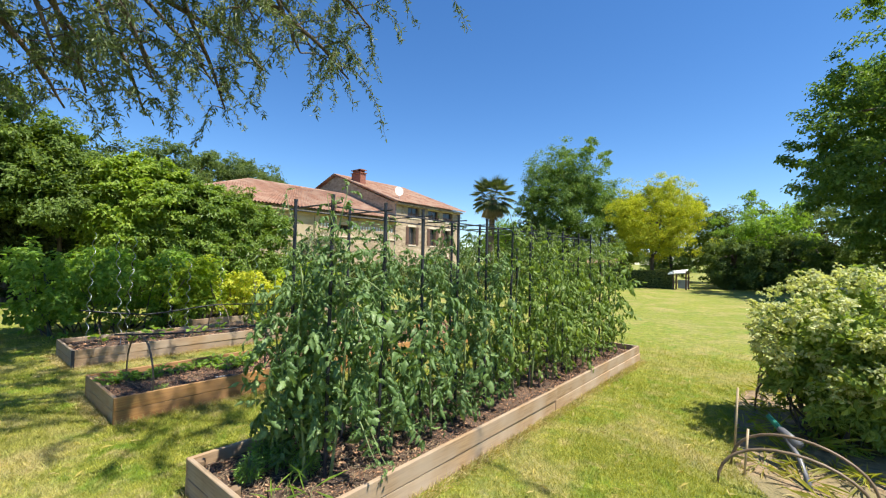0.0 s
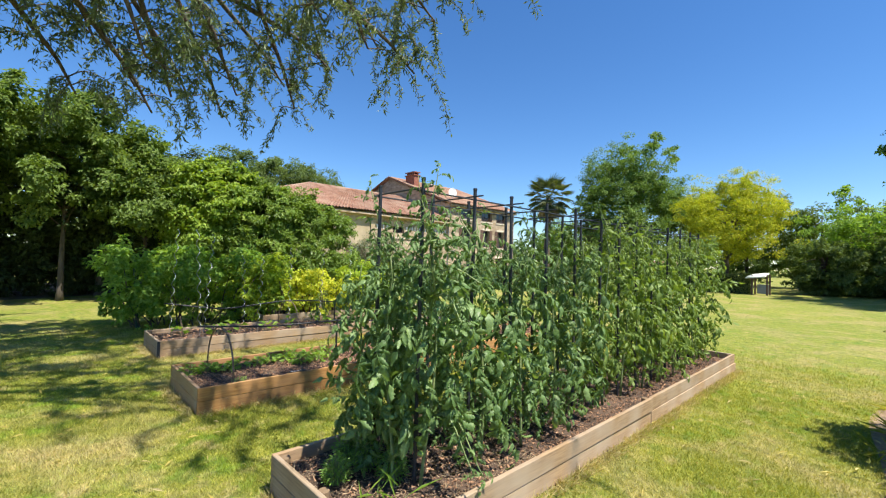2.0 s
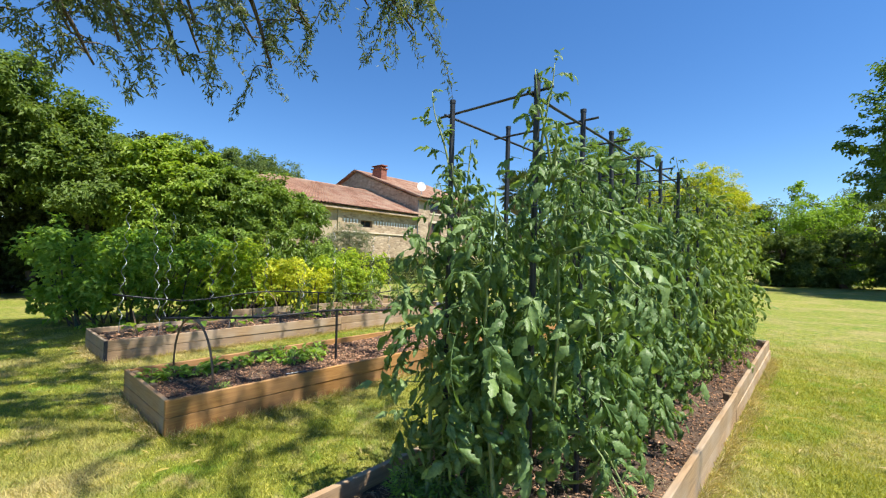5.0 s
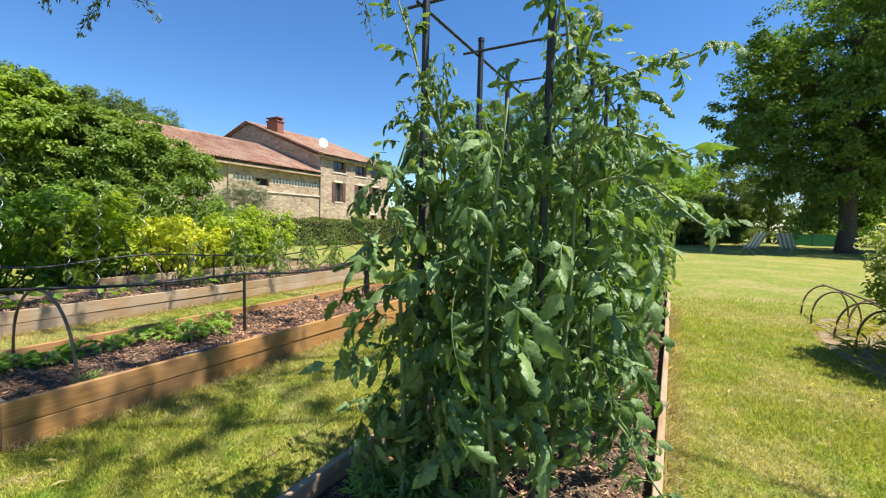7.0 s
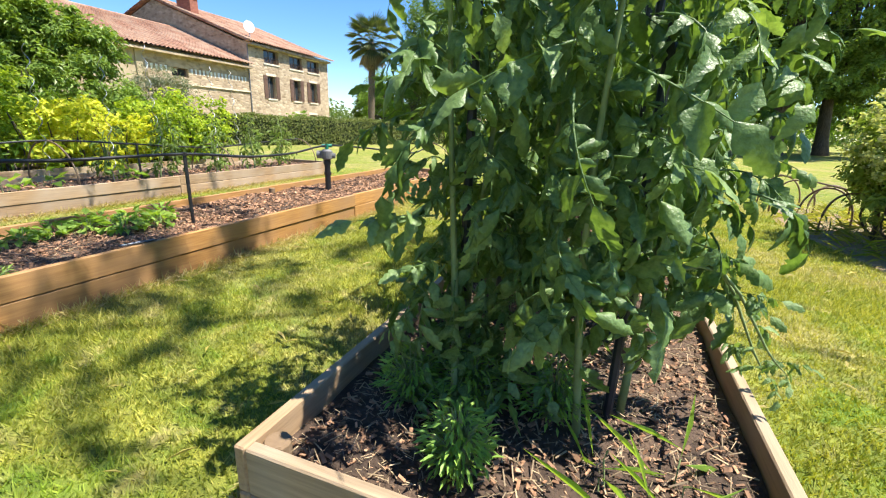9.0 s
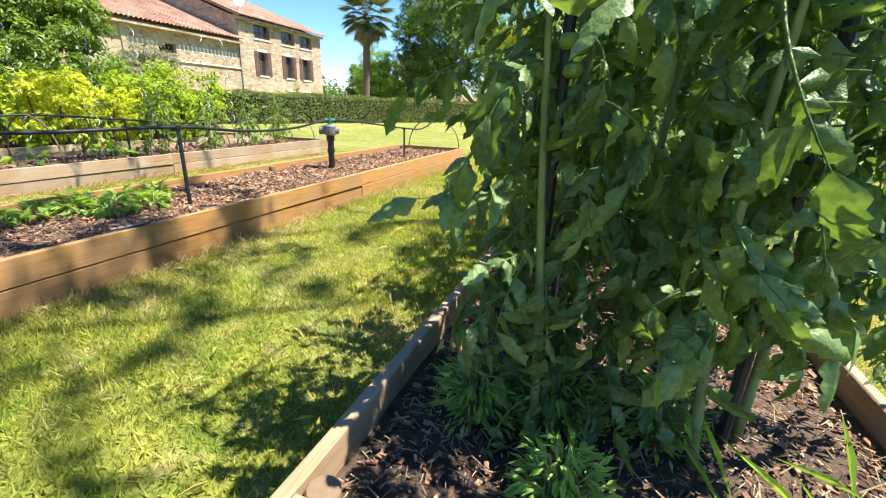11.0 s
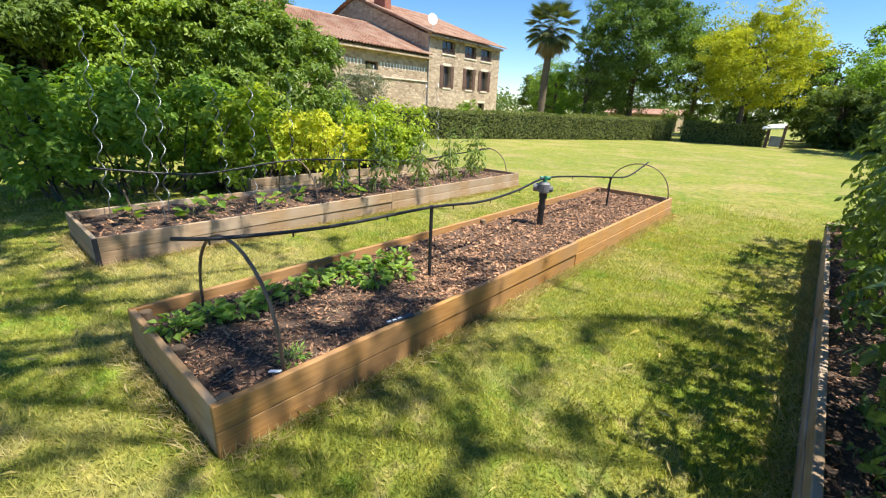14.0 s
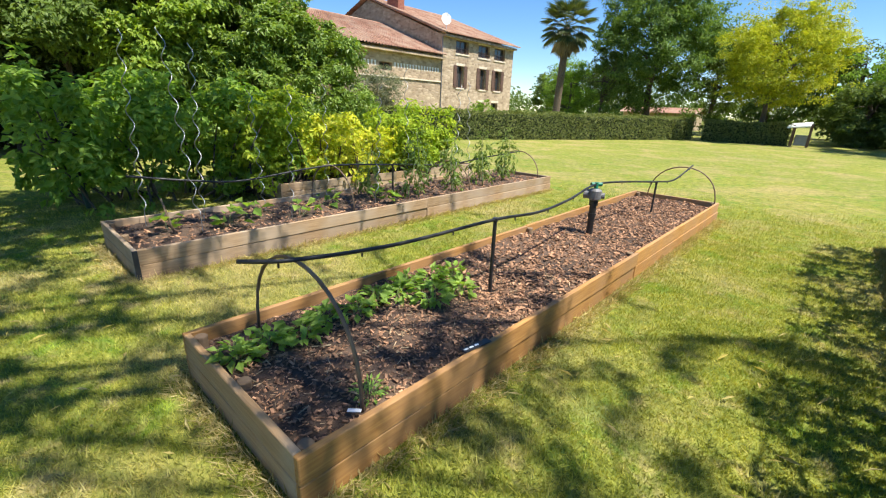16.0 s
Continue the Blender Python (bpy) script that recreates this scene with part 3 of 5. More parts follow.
def tomato_leaf(seed, size, fine=True):
    """A compound leaf: a drooping rib along +y with pairs of lobed leaflets."""
    g = np.random.default_rng(seed)
    b = Buf()
    L = size
    droop = g.uniform(0.0, 1.25)
    sway = g.normal() * 0.12
    pts = [Vector((L * (0.02 * math.sin(3 * u + seed) + sway * u * u), L * (u - 0.26 * droop * u * u), L * (0.16 * u - droop * 0.60 * u ** 2.1))) for u in np.linspace(0, 1, 7)]
    b.tube(pts, [0.0042 * (1 - 0.7 * k / 6) * size / 0.3 for k in range(7)], 5 if fine else 3, False)
    for k, u in enumerate((0.30, 0.52, 0.74)):
        i = u * 6
        p = pts[int(i)].lerp(pts[min(int(i) + 1, 6)], i - int(i))
        d = (pts[min(int(i) + 1, 6)] - pts[int(i)]).normalized()
        pitch = math.atan2(d.z, d.y)
        for s in (-1, 1):
            ln = L * (0.36, 0.42, 0.38)[k] * g.uniform(0.7, 1.15)
            m = Matrix.Translation(p) @ Euler((pitch * 0.6 - g.uniform(-0.35, 0.75), s * g.uniform(-0.45, 0.7), -s * g.uniform(0.65, 1.25))).to_matrix().to_4x4()
            leaflet(b, m, ln, ln * g.uniform(0.42, 0.60), g, g.uniform(0.1, 0.9), fine)
        if k < 2:
            for s in (-1, 1):
                m = Matrix.Translation(p.lerp(pts[min(int(i) + 1, 6)], 0.6)) @ Euler((pitch - 0.3, 0, -s * 1.2)).to_matrix().to_4x4()
                leaflet(b, m, L * 0.14, L * 0.08, g, 0.3, False)
    d = (pts[6] - pts[5]).normalized()
    m = Matrix.Translation(pts[6]) @ Euler((math.atan2(d.z, d.y) - 0.1, g.normal() * 0.4, g.normal() * 0.3)).to_matrix().to_4x4()
    leaflet(b, m, L * 0.46, L * 0.25, g, g.uniform(0.1, 0.7), fine)
    return b.mesh("leaf", True)


TLEAF = {(fine, light): [tomato_leaf(100 + k, 0.30, fine) for k in range(12 if fine else 8)] for fine, light in ((True, False), (False, False), (False, True))}


def fruit_mesh():
    b = Buf()
    n, r = 10, 0.019
    for i in range(1, 6):
        th = math.pi * i / 6
        b.add([(r * math.sin(th) * math.cos(2 * math.pi * k / n) * (1 + 0.05 * math.cos(8 * math.pi * k / n)), r * math.sin(th) * math.sin(2 * math.pi * k / n), 0.86 * r * math.cos(th)) for k in range(n)], np.zeros((0, 4), int))
    f = [(i * n + k, (i + 1) * n + k, (i + 1) * n + (k + 1) % n, i * n + (k + 1) % n) for i in range(4) for k in range(n)]
    b.f.extend([list(q) for q in f])
    b.f.append(list(range(n)))
    b.f.append([4 * n + k for k in range(n)][::-1])
    return b.mesh("fruit", True)


FRUIT = fruit_mesh()


def tomato_plant(label, seed, n_leaf, height, spread, size, x, y, low=0.12, fine=True, light=False, shoots=(), fruits=1, drooping=0.0):
    """A staked plant: a winding stem, leaves all the way up, side shoots, trusses of fruit.
    shoots: for each, where it leaves the stem, its way (degrees), reach, rise."""
    g = np.random.default_rng(seed)
    t = thing("tomato_plant", label, "tomato plant", pose(x, y, 0.16), "staked tomato plants")
    kinds = TLEAF[(fine, light)]
    mat = TOMLIGHT if light else TOMLEAF
    sp = [Vector((0.03 * math.sin(4 * u + seed), 0.03 * math.cos(5 * u + seed * 2), height * u)) for u in np.linspace(0, 1, 12)]
    sp[-1] += Vector((0.06 * math.sin(seed), 0.05 * math.cos(seed), 0))
    part("stem", Buf().tube(sp, [0.0115 * (1 - 0.72 * k / 11) for k in range(12)], 7), STEM, t, smooth=True)

    def put_leaf(q, az, up, s):
        ob = part("leaf", kinds[int(g.integers(0, len(kinds)))], mat, t)
        ob.matrix_basis = Matrix.LocRotScale(q, Euler((up, g.normal() * 0.35, az)), Vector((s, s, s)))

    for k in range(n_leaf):
        u = low + (1 - low) * ((k + g.random()) / n_leaf) ** 1.1
        i = min(u * 11, 10.99)
        p = sp[int(i)].lerp(sp[int(i) + 1], i - int(i))
        az = k * 2.4 + g.normal() * 0.5
        s = size * (0.55 + 0.6 * g.random()) * (1.0 if u < 0.72 else 1.0 - 1.7 * (u - 0.72))
        s *= 0.75 if u < 0.28 else 1.0
        up = g.normal() * 0.38 - drooping + (0.3 if u > 0.85 else 0.0) - (0.3 if u < 0.4 else 0.0)
        off = spread * g.random() ** 0.7 * (1.0 if u < 0.75 else 0.7)
        put_leaf(p + Vector((-math.sin(az) * off, math.cos(az) * off, -0.2 * off)), az, up, s)
    for where, way, reach, rise in shoots:
        p = sp[min(11, int(where * 11))]
        w = radians(way)
        out = Vector((math.cos(w), math.sin(w), 0))
        pth = smooth_path([p, p + out * reach * 0.45 + Vector((0, 0, max(rise, 0.06) * 0.45)), p + out * reach * 0.85 + Vector((0, 0, rise * 0.75)), p + out * reach + Vector((0, 0, rise))], 3)
        part("shoot", Buf().tube(pth, [0.0062 * (1 - 0.75 * k / (len(pth) - 1)) for k in range(len(pth))], 6), STEM, t, smooth=True)
        for k in range(1, len(pth)):
            put_leaf(pth[k], k * 2.4 + w + g.normal() * 0.4, g.normal() * 0.35 + 0.15, size * (0.72 - 0.045 * k) * g.uniform(0.8, 1.15))
    for k in range(fruits):
        u = g.uniform(0.2, 0.75)
        p = sp[int(u * 11)]
        az = g.uniform(0, 6.28)
        for j in range(2):
            part("fruit", FRUIT, TOMATO, t, at=Matrix.Translation(p + Vector((math.sin(az) * (0.07 + 0.03 * j), math.cos(az) * 0.07, -0.05 * j))))
    return t


k = 0
gt = np.random.default_rng(77)
for row, x in enumerate(ROWS):
    for j, y in enumerate(POSTS_Y):
        near, light = j < 4, j >= 5
        h = (1.46 if near else 1.58) + 0.10 * math.sin(5.1 * j + 2 * row) + (0.10 if light else 0.0)
        sh = [(gt.uniform(0.72, 1.0), gt.uniform(0, 360), gt.uniform(0.06, 0.22), gt.uniform(0.16, 0.42)) for q in range(4 if near else 3)]
        if (row, j) == (1, 0):
            sh += [(0.95, 250, 0.10, 0.42), (1.0, 60, 0.06, 0.36), (0.95, -10, 0.36, 0.06), (0.85, 15, 0.34, -0.05), (0.78, -20, 0.40, -0.12), (0.36, 5, 0.34, -0.22), (0.30, 20, 0.36, -0.28)]
        if (row, j) == (0, 0):
            sh += [(1.0, 200, 0.12, 0.45), (0.9, 170, 0.22, 0.30), (0.95, 120, 0.12, 0.36), (0.8, 230, 0.2, 0.1)]
        tomato_plant("tall staked tomato plant with fresh mid-green leaves" if light else "staked tomato plant with drooping deep green leaves", 300 + k, (118 if row == 0 else 92) if near else 96, h, (0.13 if j == 0 else 0.19) if row == 0 else 0.18,
                     0.70 if row == 0 else 0.74, x + ((0.03 if j == 0 else -0.03) if row == 0 else 0.06), y + 0.04, 0.3 if (row, j) == (1, 0) else 0.05 if row == 0 and j else 0.13, near, light, sh, 1 + k % 2, 0.05 if light else 0.3)
        k += 1

for i, (x, y, h) in enumerate([(2.06, 0.42, 1.30), (2.40, 0.42, 1.36), (2.27, 0.62, 1.35)]):
    tomato_plant("bushy tomato plant with drooping deep green leaves", 360 + i, 72, h, 0.12, 0.74, x, y, (0.08, 0.28, 0.1)[i], drooping=0.35)

# ---- irrigation over the middle bed ----


def hoop_pts(x0, x1, y, zbase, ztop, n=16, skew=0.0):
    return [((x0 + x1) / 2 - (x1 - x0) / 2 * math.cos(math.pi * i / n), y + skew * math.sin(math.pi * i / n), zbase + (ztop - zbase) * math.sin(math.pi * i / n) ** 0.75) for i in range(n + 1)]


def irrigation(label, hose, hoops, posts, riser=None):
    t = thing("drip_line", label, "irrigation hose", pose(0, 0, 0))
    pth = smooth_path(hose, 8)
    part("hose", Buf().tube(pth, 0.0105, 8), BLACK, t, smooth=True)
    for h in hoops:
        part("hoop", Buf().tube(hoop_pts(*h), 0.009, 7), HOOPM, t, "brown plastic hoop", smooth=True)
    for x, y, z in posts:
        b = Buf().tube([(x, y, 0.1), (x, y, z)], 0.013, 8)
        b.tube([(x, y, z - 0.012), (x, y, z + 0.012)], 0.019, 8)
        part("stake", b, BLACK, t, smooth=False)
    for i in range(6, len(pth), 7):
        p = pth[i]
        part("dripper", Buf().tube([p + Vector((0, 0, -0.03)), p + Vector((0, 0, -0.008))], 0.005, 6), BLACK, t)
    if riser:
        x, y, z = riser
        r = Buf().tube([(x, y, 0.12), (x, y, z - 0.14)], 0.033, 12).tube([(x, y, z - 0.33), (x, y, z - 0.29)], 0.040, 12).tube([(x, y, z - 0.21), (x, y, z - 0.16)], 0.043, 12)
        part("riser", r, BLACK, t)
        m = Buf().tube([(x, y, z - 0.155), (x, y, z - 0.14), (x, y, z - 0.06), (x, y, z - 0.04)], [0.045, 0.066, 0.066, 0.04], 16)
        m.tube([(x - 0.10, y - 0.045, z - 0.10), (x - 0.05, y - 0.022, z - 0.10)], 0.045, 14).tube([(x + 0.04, y + 0.02, z - 0.11), (x + 0.085, y + 0.04, z - 0.11)], 0.03, 12)
        part("valve", m, GREYP, t, "grey plastic valve body")
        part("coupling", Buf().tube([(x, y, z - 0.04), (x, y, z + 0.02)], 0.022, 10).tube([(x - 0.035, y - 0.04, z), (x + 0.035, y + 0.045, z)], 0.02, 10), GREENP, t, "green hose coupling")
    return t


irrigation("black irrigation hose on stakes and brown hoops", [(-0.68, 0.14, 0.725), (-0.54, 0.34, 0.725), (-0.50, 0.9, 0.69), (-0.465, 1.68, 0.695), (-0.50, 2.3, 0.645), (-0.58, 2.95, 0.645), (-0.633, 3.58, 0.70), (-0.60, 4.3, 0.66), (-0.56, 5.27, 0.57), (-0.50, 5.75, 0.55), (-0.44, 6.1, 0.66), (-0.42, 6.28, 0.72)],
           [(-1.03, -0.10, 0.34, 0.15, 0.715), (-0.93, -0.04, 6.22, 0.15, 0.69)], [(-0.465, 1.68, 0.695), (-0.56, 5.27, 0.56)], (-0.633, 3.59, 0.70))
irrigation("black irrigation hose hung over the planted bed", [(-3.3, 0.3, 0.72), (-3.25, 0.8, 0.64), (-3.25, 1.25, 0.60), (-3.22, 2.2, 0.68), (-3.25, 3.2, 0.62), (-3.25, 4.3, 0.55), (-3.25, 5.2, 0.6), (-3.2, 6.2, 0.66)],
           [(-3.7, -2.8, 2.25, 0.15, 0.68), (-3.7, -2.8, 4.3, 0.15, 0.6), (-3.7, -2.8, 6.2, 0.15, 0.66)], [(-3.25, 3.2, 0.62)])
# ---- the house ----
HX = -27.0


def wall_mesh(axis, at, u0, u1, z0, z1, holes, thick):
    """A wall with real openings: strips and blocks round the holes. axis 'x': the wall lies in the plane x = at."""
    us = sorted({u0, u1, *[h[0] for h in holes], *[h[1] for h in holes]})
    zs = sorted({z0, z1, *[h[2] for h in holes], *[h[3] for h in holes]})
    b = Buf()
    for i in range(len(us) - 1):
        for j in range(len(zs) - 1):
            cu, cz = (us[i] + us[i + 1]) / 2, (zs[j] + zs[j + 1]) / 2
            if any(h[0] < cu < h[1] and h[2] < cz < h[3] for h in holes):
                continue
            if axis == "x":
                b.box(at - thick, us[i], zs[j], at, us[i + 1], zs[j + 1])
            else:
                b.box(us[i], at, zs[j], us[i + 1], at + thick, zs[j + 1])
    bm = bmesh.new()
    me = b.mesh("wall")
    bm.from_mesh(me)
    bmesh.ops.remove_doubles(bm, verts=bm.verts, dist=0.0005)
    bm.to_mesh(me)
    bm.free()
    return me


def tiled_slope(eave0, eave1, top0, top1, wave=0.3, rows=16, amp=0.12):
    """A roof slope of canal tiles: rounded ridges up the slope, stepped course by course."""
    e0, e1, t0, t1 = (Vector(p) for p in (eave0, eave1, top0, top1))
    n = max(8, int((e1 - e0).length / wave) * 4)
    nor = (e1 - e0).cross(t0 - e0).normalized()
    if nor.z < 0:
        nor = -nor
    v, f = [], []
    for j in range(rows * 2):
        r, lip = j // 2, j % 2
        s = (r + (0 if lip == 0 else 0.98)) / rows
        for i in range(n + 1):
            u = i / n
            p = e0.lerp(e1, u).lerp(t0.lerp(t1, u), s)
            h = amp * (0.5 + 0.5 * math.cos(2 * math.pi * i / 4)) + (0.035 if lip == 0 else 0.0) + 0.012 * noise.noise((i * 1.7, r * 2.3, 1.0))
            v.append(p + nor * h)
    w = n + 1
    for j in range(rows * 2 - 1):
        for i in range(n):
            f.append((j * w + i, j * w + i + 1, (j + 1) * w + i + 1, (j + 1) * w + i))
    return Buf().add([tuple(q) for q in v], f)


def window(parent, y0, y1, z0, z1, shutters=True, sill=True, inset=0.28):
    """A window in the front wall: frame, two panes, sill, open shutters folded back."""
    w = new("window")
    w.parent = parent
    w.matrix_basis = pose(HX, (y0 + y1) / 2, z0)
    hw, hh = (y1 - y0) / 2, z1 - z0
    fr = Buf()
    for a, b, c, d in ((-hw, -hw + 0.07, 0, hh), (hw - 0.07, hw, 0, hh), (-0.035, 0.035, 0.07, hh - 0.07), (-hw + 0.07, hw - 0.07, 0, 0.07), (-hw + 0.07, hw - 0.07, hh - 0.07, hh)):
        fr.box(-inset - 0.05, a, c, -inset, b, d)
    part("window_frame", fr, SHUTTER, w)
    for s in (-1, 1):
        a, b = (-hw + 0.07, -0.035) if s < 0 else (0.035, hw - 0.07)
        part("pane", Buf().box(-inset - 0.03, a, 0.07, -inset - 0.022, b, hh - 0.07), GLASS, w)
        if shutters:
            sw = hw * 0.95
            yy0, yy1 = (-hw - sw, -hw - 0.02) if s < 0 else (hw + 0.02, hw + sw)
            sb = Buf().box(0.02, yy0, -0.02, 0.055, yy1, hh + 0.02)
            for zz in (0.2, hh - 0.3):
                sb.box(0.055, yy0 + 0.03, zz, 0.075, yy1 - 0.03, zz + 0.1)
            part("shutter", sb, SHUTTER, w, "brown open shutter")
    if sill:
        part("sill", Buf().box(-0.15, -hw - 0.1, -0.14, 0.06, hw + 0.1, -0.01), PALE, w)
        part("lintel", Buf().box(-0.2, -hw - 0.12, hh + 0.005, 0.012, hw + 0.12, hh + 0.22), PALE, w)
    return w


def glass_mat():
    m = bpy.data.materials.new("window glass")
    m.use_nodes = True
    b = m.node_tree.nodes["Principled BSDF"]
    b.inputs["Base Color"].default_value = (0.03, 0.035, 0.04, 1)
    b.inputs["Roughness"].default_value, b.inputs["Specular IOR Level"].default_value = 0.06, 0.6
    return m


GLASS = glass_mat()


def house():
    t = thing("house", "three-storey rubble stone farmhouse with a low terracotta roof", "house", pose(0, 0, 0))
    att = [(31.1, 32.9, 6.05, 7.15), (34.4, 36.2, 6.0, 7.1), (37.0, 38.8, 6.0, 7.1)]
    ff = [(31.35, 32.35, 3.1, 5.0), (34.75, 35.75, 3.1, 5.0), (37.25, 38.3, 3.1, 5.0)]
    gf = [(34.8, 35.75, 0.7, 1.9), (37.0, 38.1, 0.7, 1.9)]
    part("wall", wall_mesh("x", HX, 29.3, 40.3, 0, 7.5, att + ff + gf, 0.5), STONE, t)
    for h in att:
        w = window(t, *h, shutters=False)
        rail = Buf().box(0.02, -0.9, 0.42, 0.05, 0.9, 0.46).box(0.02, -0.9, 0.05, 0.05, 0.9, 0.08)
        for q in np.linspace(-0.88, 0.88, 11):
            rail.box(0.025, q - 0.012, 0.08, 0.045, q + 0.012, 0.42)
        part("balustrade", rail, SHUTTER, w, "low brown railing")
    for h in ff:
        window(t, *h)
    for h in gf:
        window(t, *h, shutters=False)
    g = Buf()
    pk = (-37.4, 11.25)
    for yy in (29.3, 39.8):
        s = g.n
        q = [(-47.6, 0), (HX - 0.5, 0), (HX - 0.5, 7.5), (pk[0], pk[1]), (-47.6, 7.5)]
        g.add([(x, yy, z) for x, z in q] + [(x, yy + 0.5, z) for x, z in q], np.zeros((0, 4), int))
        g.f += [[s, s + 1, s + 2, s + 3, s + 4], [s + 9, s + 8, s + 7, s + 6, s + 5]] + [[s + k, s + 5 + k, s + 5 + (k + 1) % 5, s + (k + 1) % 5] for k in range(5)]
    part("gable_wall", g, STONE, t)
    part("rear_wall", Buf().box(-47.6, 29.8, 0, -47.1, 39.8, 7.5), STONE, t)
    part("roof", tiled_slope((HX + 0.55, 28.95, 7.42), (HX + 0.55, 40.75, 7.42), (pk[0], 28.95, 11.4), (pk[0], 40.75, 11.4), rows=26), TILE, t)
    part("roof", tiled_slope((-48.1, 40.75, 7.4), (-48.1, 28.95, 7.4), (pk[0], 40.75, 11.4), (pk[0], 28.95, 11.4), rows=20), TILE, t)
    part("ridge", Buf().tube([(pk[0], 28.95, 11.42), (pk[0], 40.75, 11.42)], 0.13, 8), TILE, t)
    part("verge", Buf().tube([(HX + 0.55, 29.05, 7.46), (pk[0], 29.05, 11.45)], 0.12, 7), TILE, t, "row of pale verge tiles")
    part("eave_board", Buf().box(HX + 0.003, 29.3, 7.2, HX + 0.42, 40.3, 7.38), STONE, t)
    c = Buf().box(-35.2, 29.9, 9.5, -33.6, 30.7, 11.35).box(-35.3, 29.8, 11.35, -33.5, 30.8, 11.45).box(-35.1, 30.0, 11.45, -33.7, 30.1, 11.7).box(-35.1, 30.5, 11.45, -33.7, 30.6, 11.7).box(-35.3, 29.85, 11.7, -33.5, 30.75, 11.8)
    part("chimney", c, BRICK, t, "red brick chimney with a capped top")
    part("downpipe", Buf().tube([(HX + 0.07, 29.2, 0), (HX + 0.07, 29.25, 7.2)], 0.05, 8), GREYP, t)
    d = Buf()
    n = 14
    for r, xo in ((0.0, 0.0), (0.22, 0.03), (0.45, 0.12)):
        d.add([(xo, r * math.cos(2 * math.pi * k / n), r * 1.15 * math.sin(2 * math.pi * k / n)) for k in range(n)], np.zeros((0, 4), int))
    d.f += [[j * n + k, j * n + (k + 1) % n, (j + 1) * n + (k + 1) % n, (j + 1) * n + k] for j in range(2) for k in range(n)]
    s = new("satellite_dish")
    s.matrix_basis = pose(-27.7, 30.4, 8.75, 0, -15, -30)
    tagged(s, "white satellite dish on a roof bracket", "satellite dish")
    part("reflector", d, WHITE, s)
    part("bracket", Buf().tube([(-0.02, 0, -0.9), (-0.02, 0, 0)], 0.03, 8).tube([(0, 0, -0.3), (0.4, 0, -0.1)], 0.015, 6), STEEL, s)
    return t


def wing():
    t = thing("house_wing", "lower stone wing with a long terracotta hipped roof", "house", pose(0, 0, 0))
    win = (22.2, 23.5, 3.95, 4.55)
    part("wall", wall_mesh("x", HX, 20.1, 29.29, 0, 5.7, [win], 0.45), STONE, t)
    part("wall", wall_mesh("x", HX + 0.02, 9.5, 20.09, 0, 5.7, [(17.8, 18.8, 0.9, 2.6)], 0.45), RENDERW, t, "pale yellow rendered wall")
    part("pilaster", Buf().box(HX + 0.022, 19.7, 0, HX + 0.14, 20.12, 5.5), RENDERW, t)
    window(t, *win, shutters=False, sill=False)
    window(t, 17.8, 18.8, 0.9, 2.6)
    part("end_wall", Buf().box(-43, 9.0, 0, HX, 9.49, 5.7), RENDERW, t)
    part("rear_wall", Buf().box(-43.4, 9.0, 0, -43.01, 29.29, 5.7), STONE, t)
    nm = Buf().add([(0.012, -0.10, 0.36), (0.012, 0.10, 0.36), (0.012, 0.04, 0), (0.012, -0.04, 0), (-0.1, -0.10, 0.36), (-0.1, 0.10, 0.36), (-0.1, 0.04, 0), (-0.1, -0.04, 0)],
                   [(0, 3, 2, 1), (0, 1, 5, 4), (3, 7, 6, 2), (0, 4, 7, 3), (1, 2, 6, 5)]).mesh("niche")
    for k in range(26):
        y = 20.45 + k * 0.335
        if not 22.0 < y < 23.7:
            part("niche", nm, WHITE, t, "small white pigeon niche", at=pose(HX, y, 4.22))
    part("ledge", Buf().box(HX + 0.002, 20.15, 3.42, HX + 0.09, 29.2, 3.52), PALE, t)
    e, r, zt = HX + 0.6, -35.0, 8.75
    part("roof", tiled_slope((e, 8.4, 5.6), (e, 29.3, 5.6), (r, 17.8, zt), (r, 29.3, zt), rows=22), TILE, t)
    part("roof", tiled_slope((-43.6, 8.4, 5.6), (e, 8.4, 5.6), (r - 0.01, 17.8, zt), (r, 17.8, zt), rows=22), TILE, t)
    part("roof", tiled_slope((-43.6, 29.3, 5.6), (-43.6, 8.4, 5.6), (r, 29.3, zt), (r, 17.8, zt), rows=18), TILE, t)
    part("ridge", Buf().tube([(r, 17.6, zt + 0.03), (r, 29.3, zt + 0.03)], 0.13, 8).tube([(e, 8.4, 5.65), (r, 17.7, zt + 0.03)], 0.12, 7), TILE, t)
    part("eave_board", Buf().box(HX + 0.003, 9.0, 5.3, HX + 0.5, 29.29, 5.46), STONE, t)
    return t


house()
wing()
far = thing("farm_building", "low pale farm building far behind the hedge", "building", pose(-13, 48, 0))
part("wall", Buf().box(2.7, -1.5, 0, 3.0, 1.5, 1.6).box(-3.5, -1.5, 0, 2.7, -1.2, 1.6).box(-3.5, 1.2, 0, 2.7, 1.5, 1.6).box(-3.8, -1.5, 0, -3.5, 1.5, 1.6), RENDERW, far)
part("roof", Buf().add([(-4.1, -1.9, 1.58), (3.3, -1.9, 1.58), (3.3, 0, 2.1), (-4.1, 0, 2.1), (-4.1, 1.9, 1.58), (3.3, 1.9, 1.58)], [(0, 1, 2, 3), (3, 2, 5, 4)]), TILE, far)

# ---- hedges ----


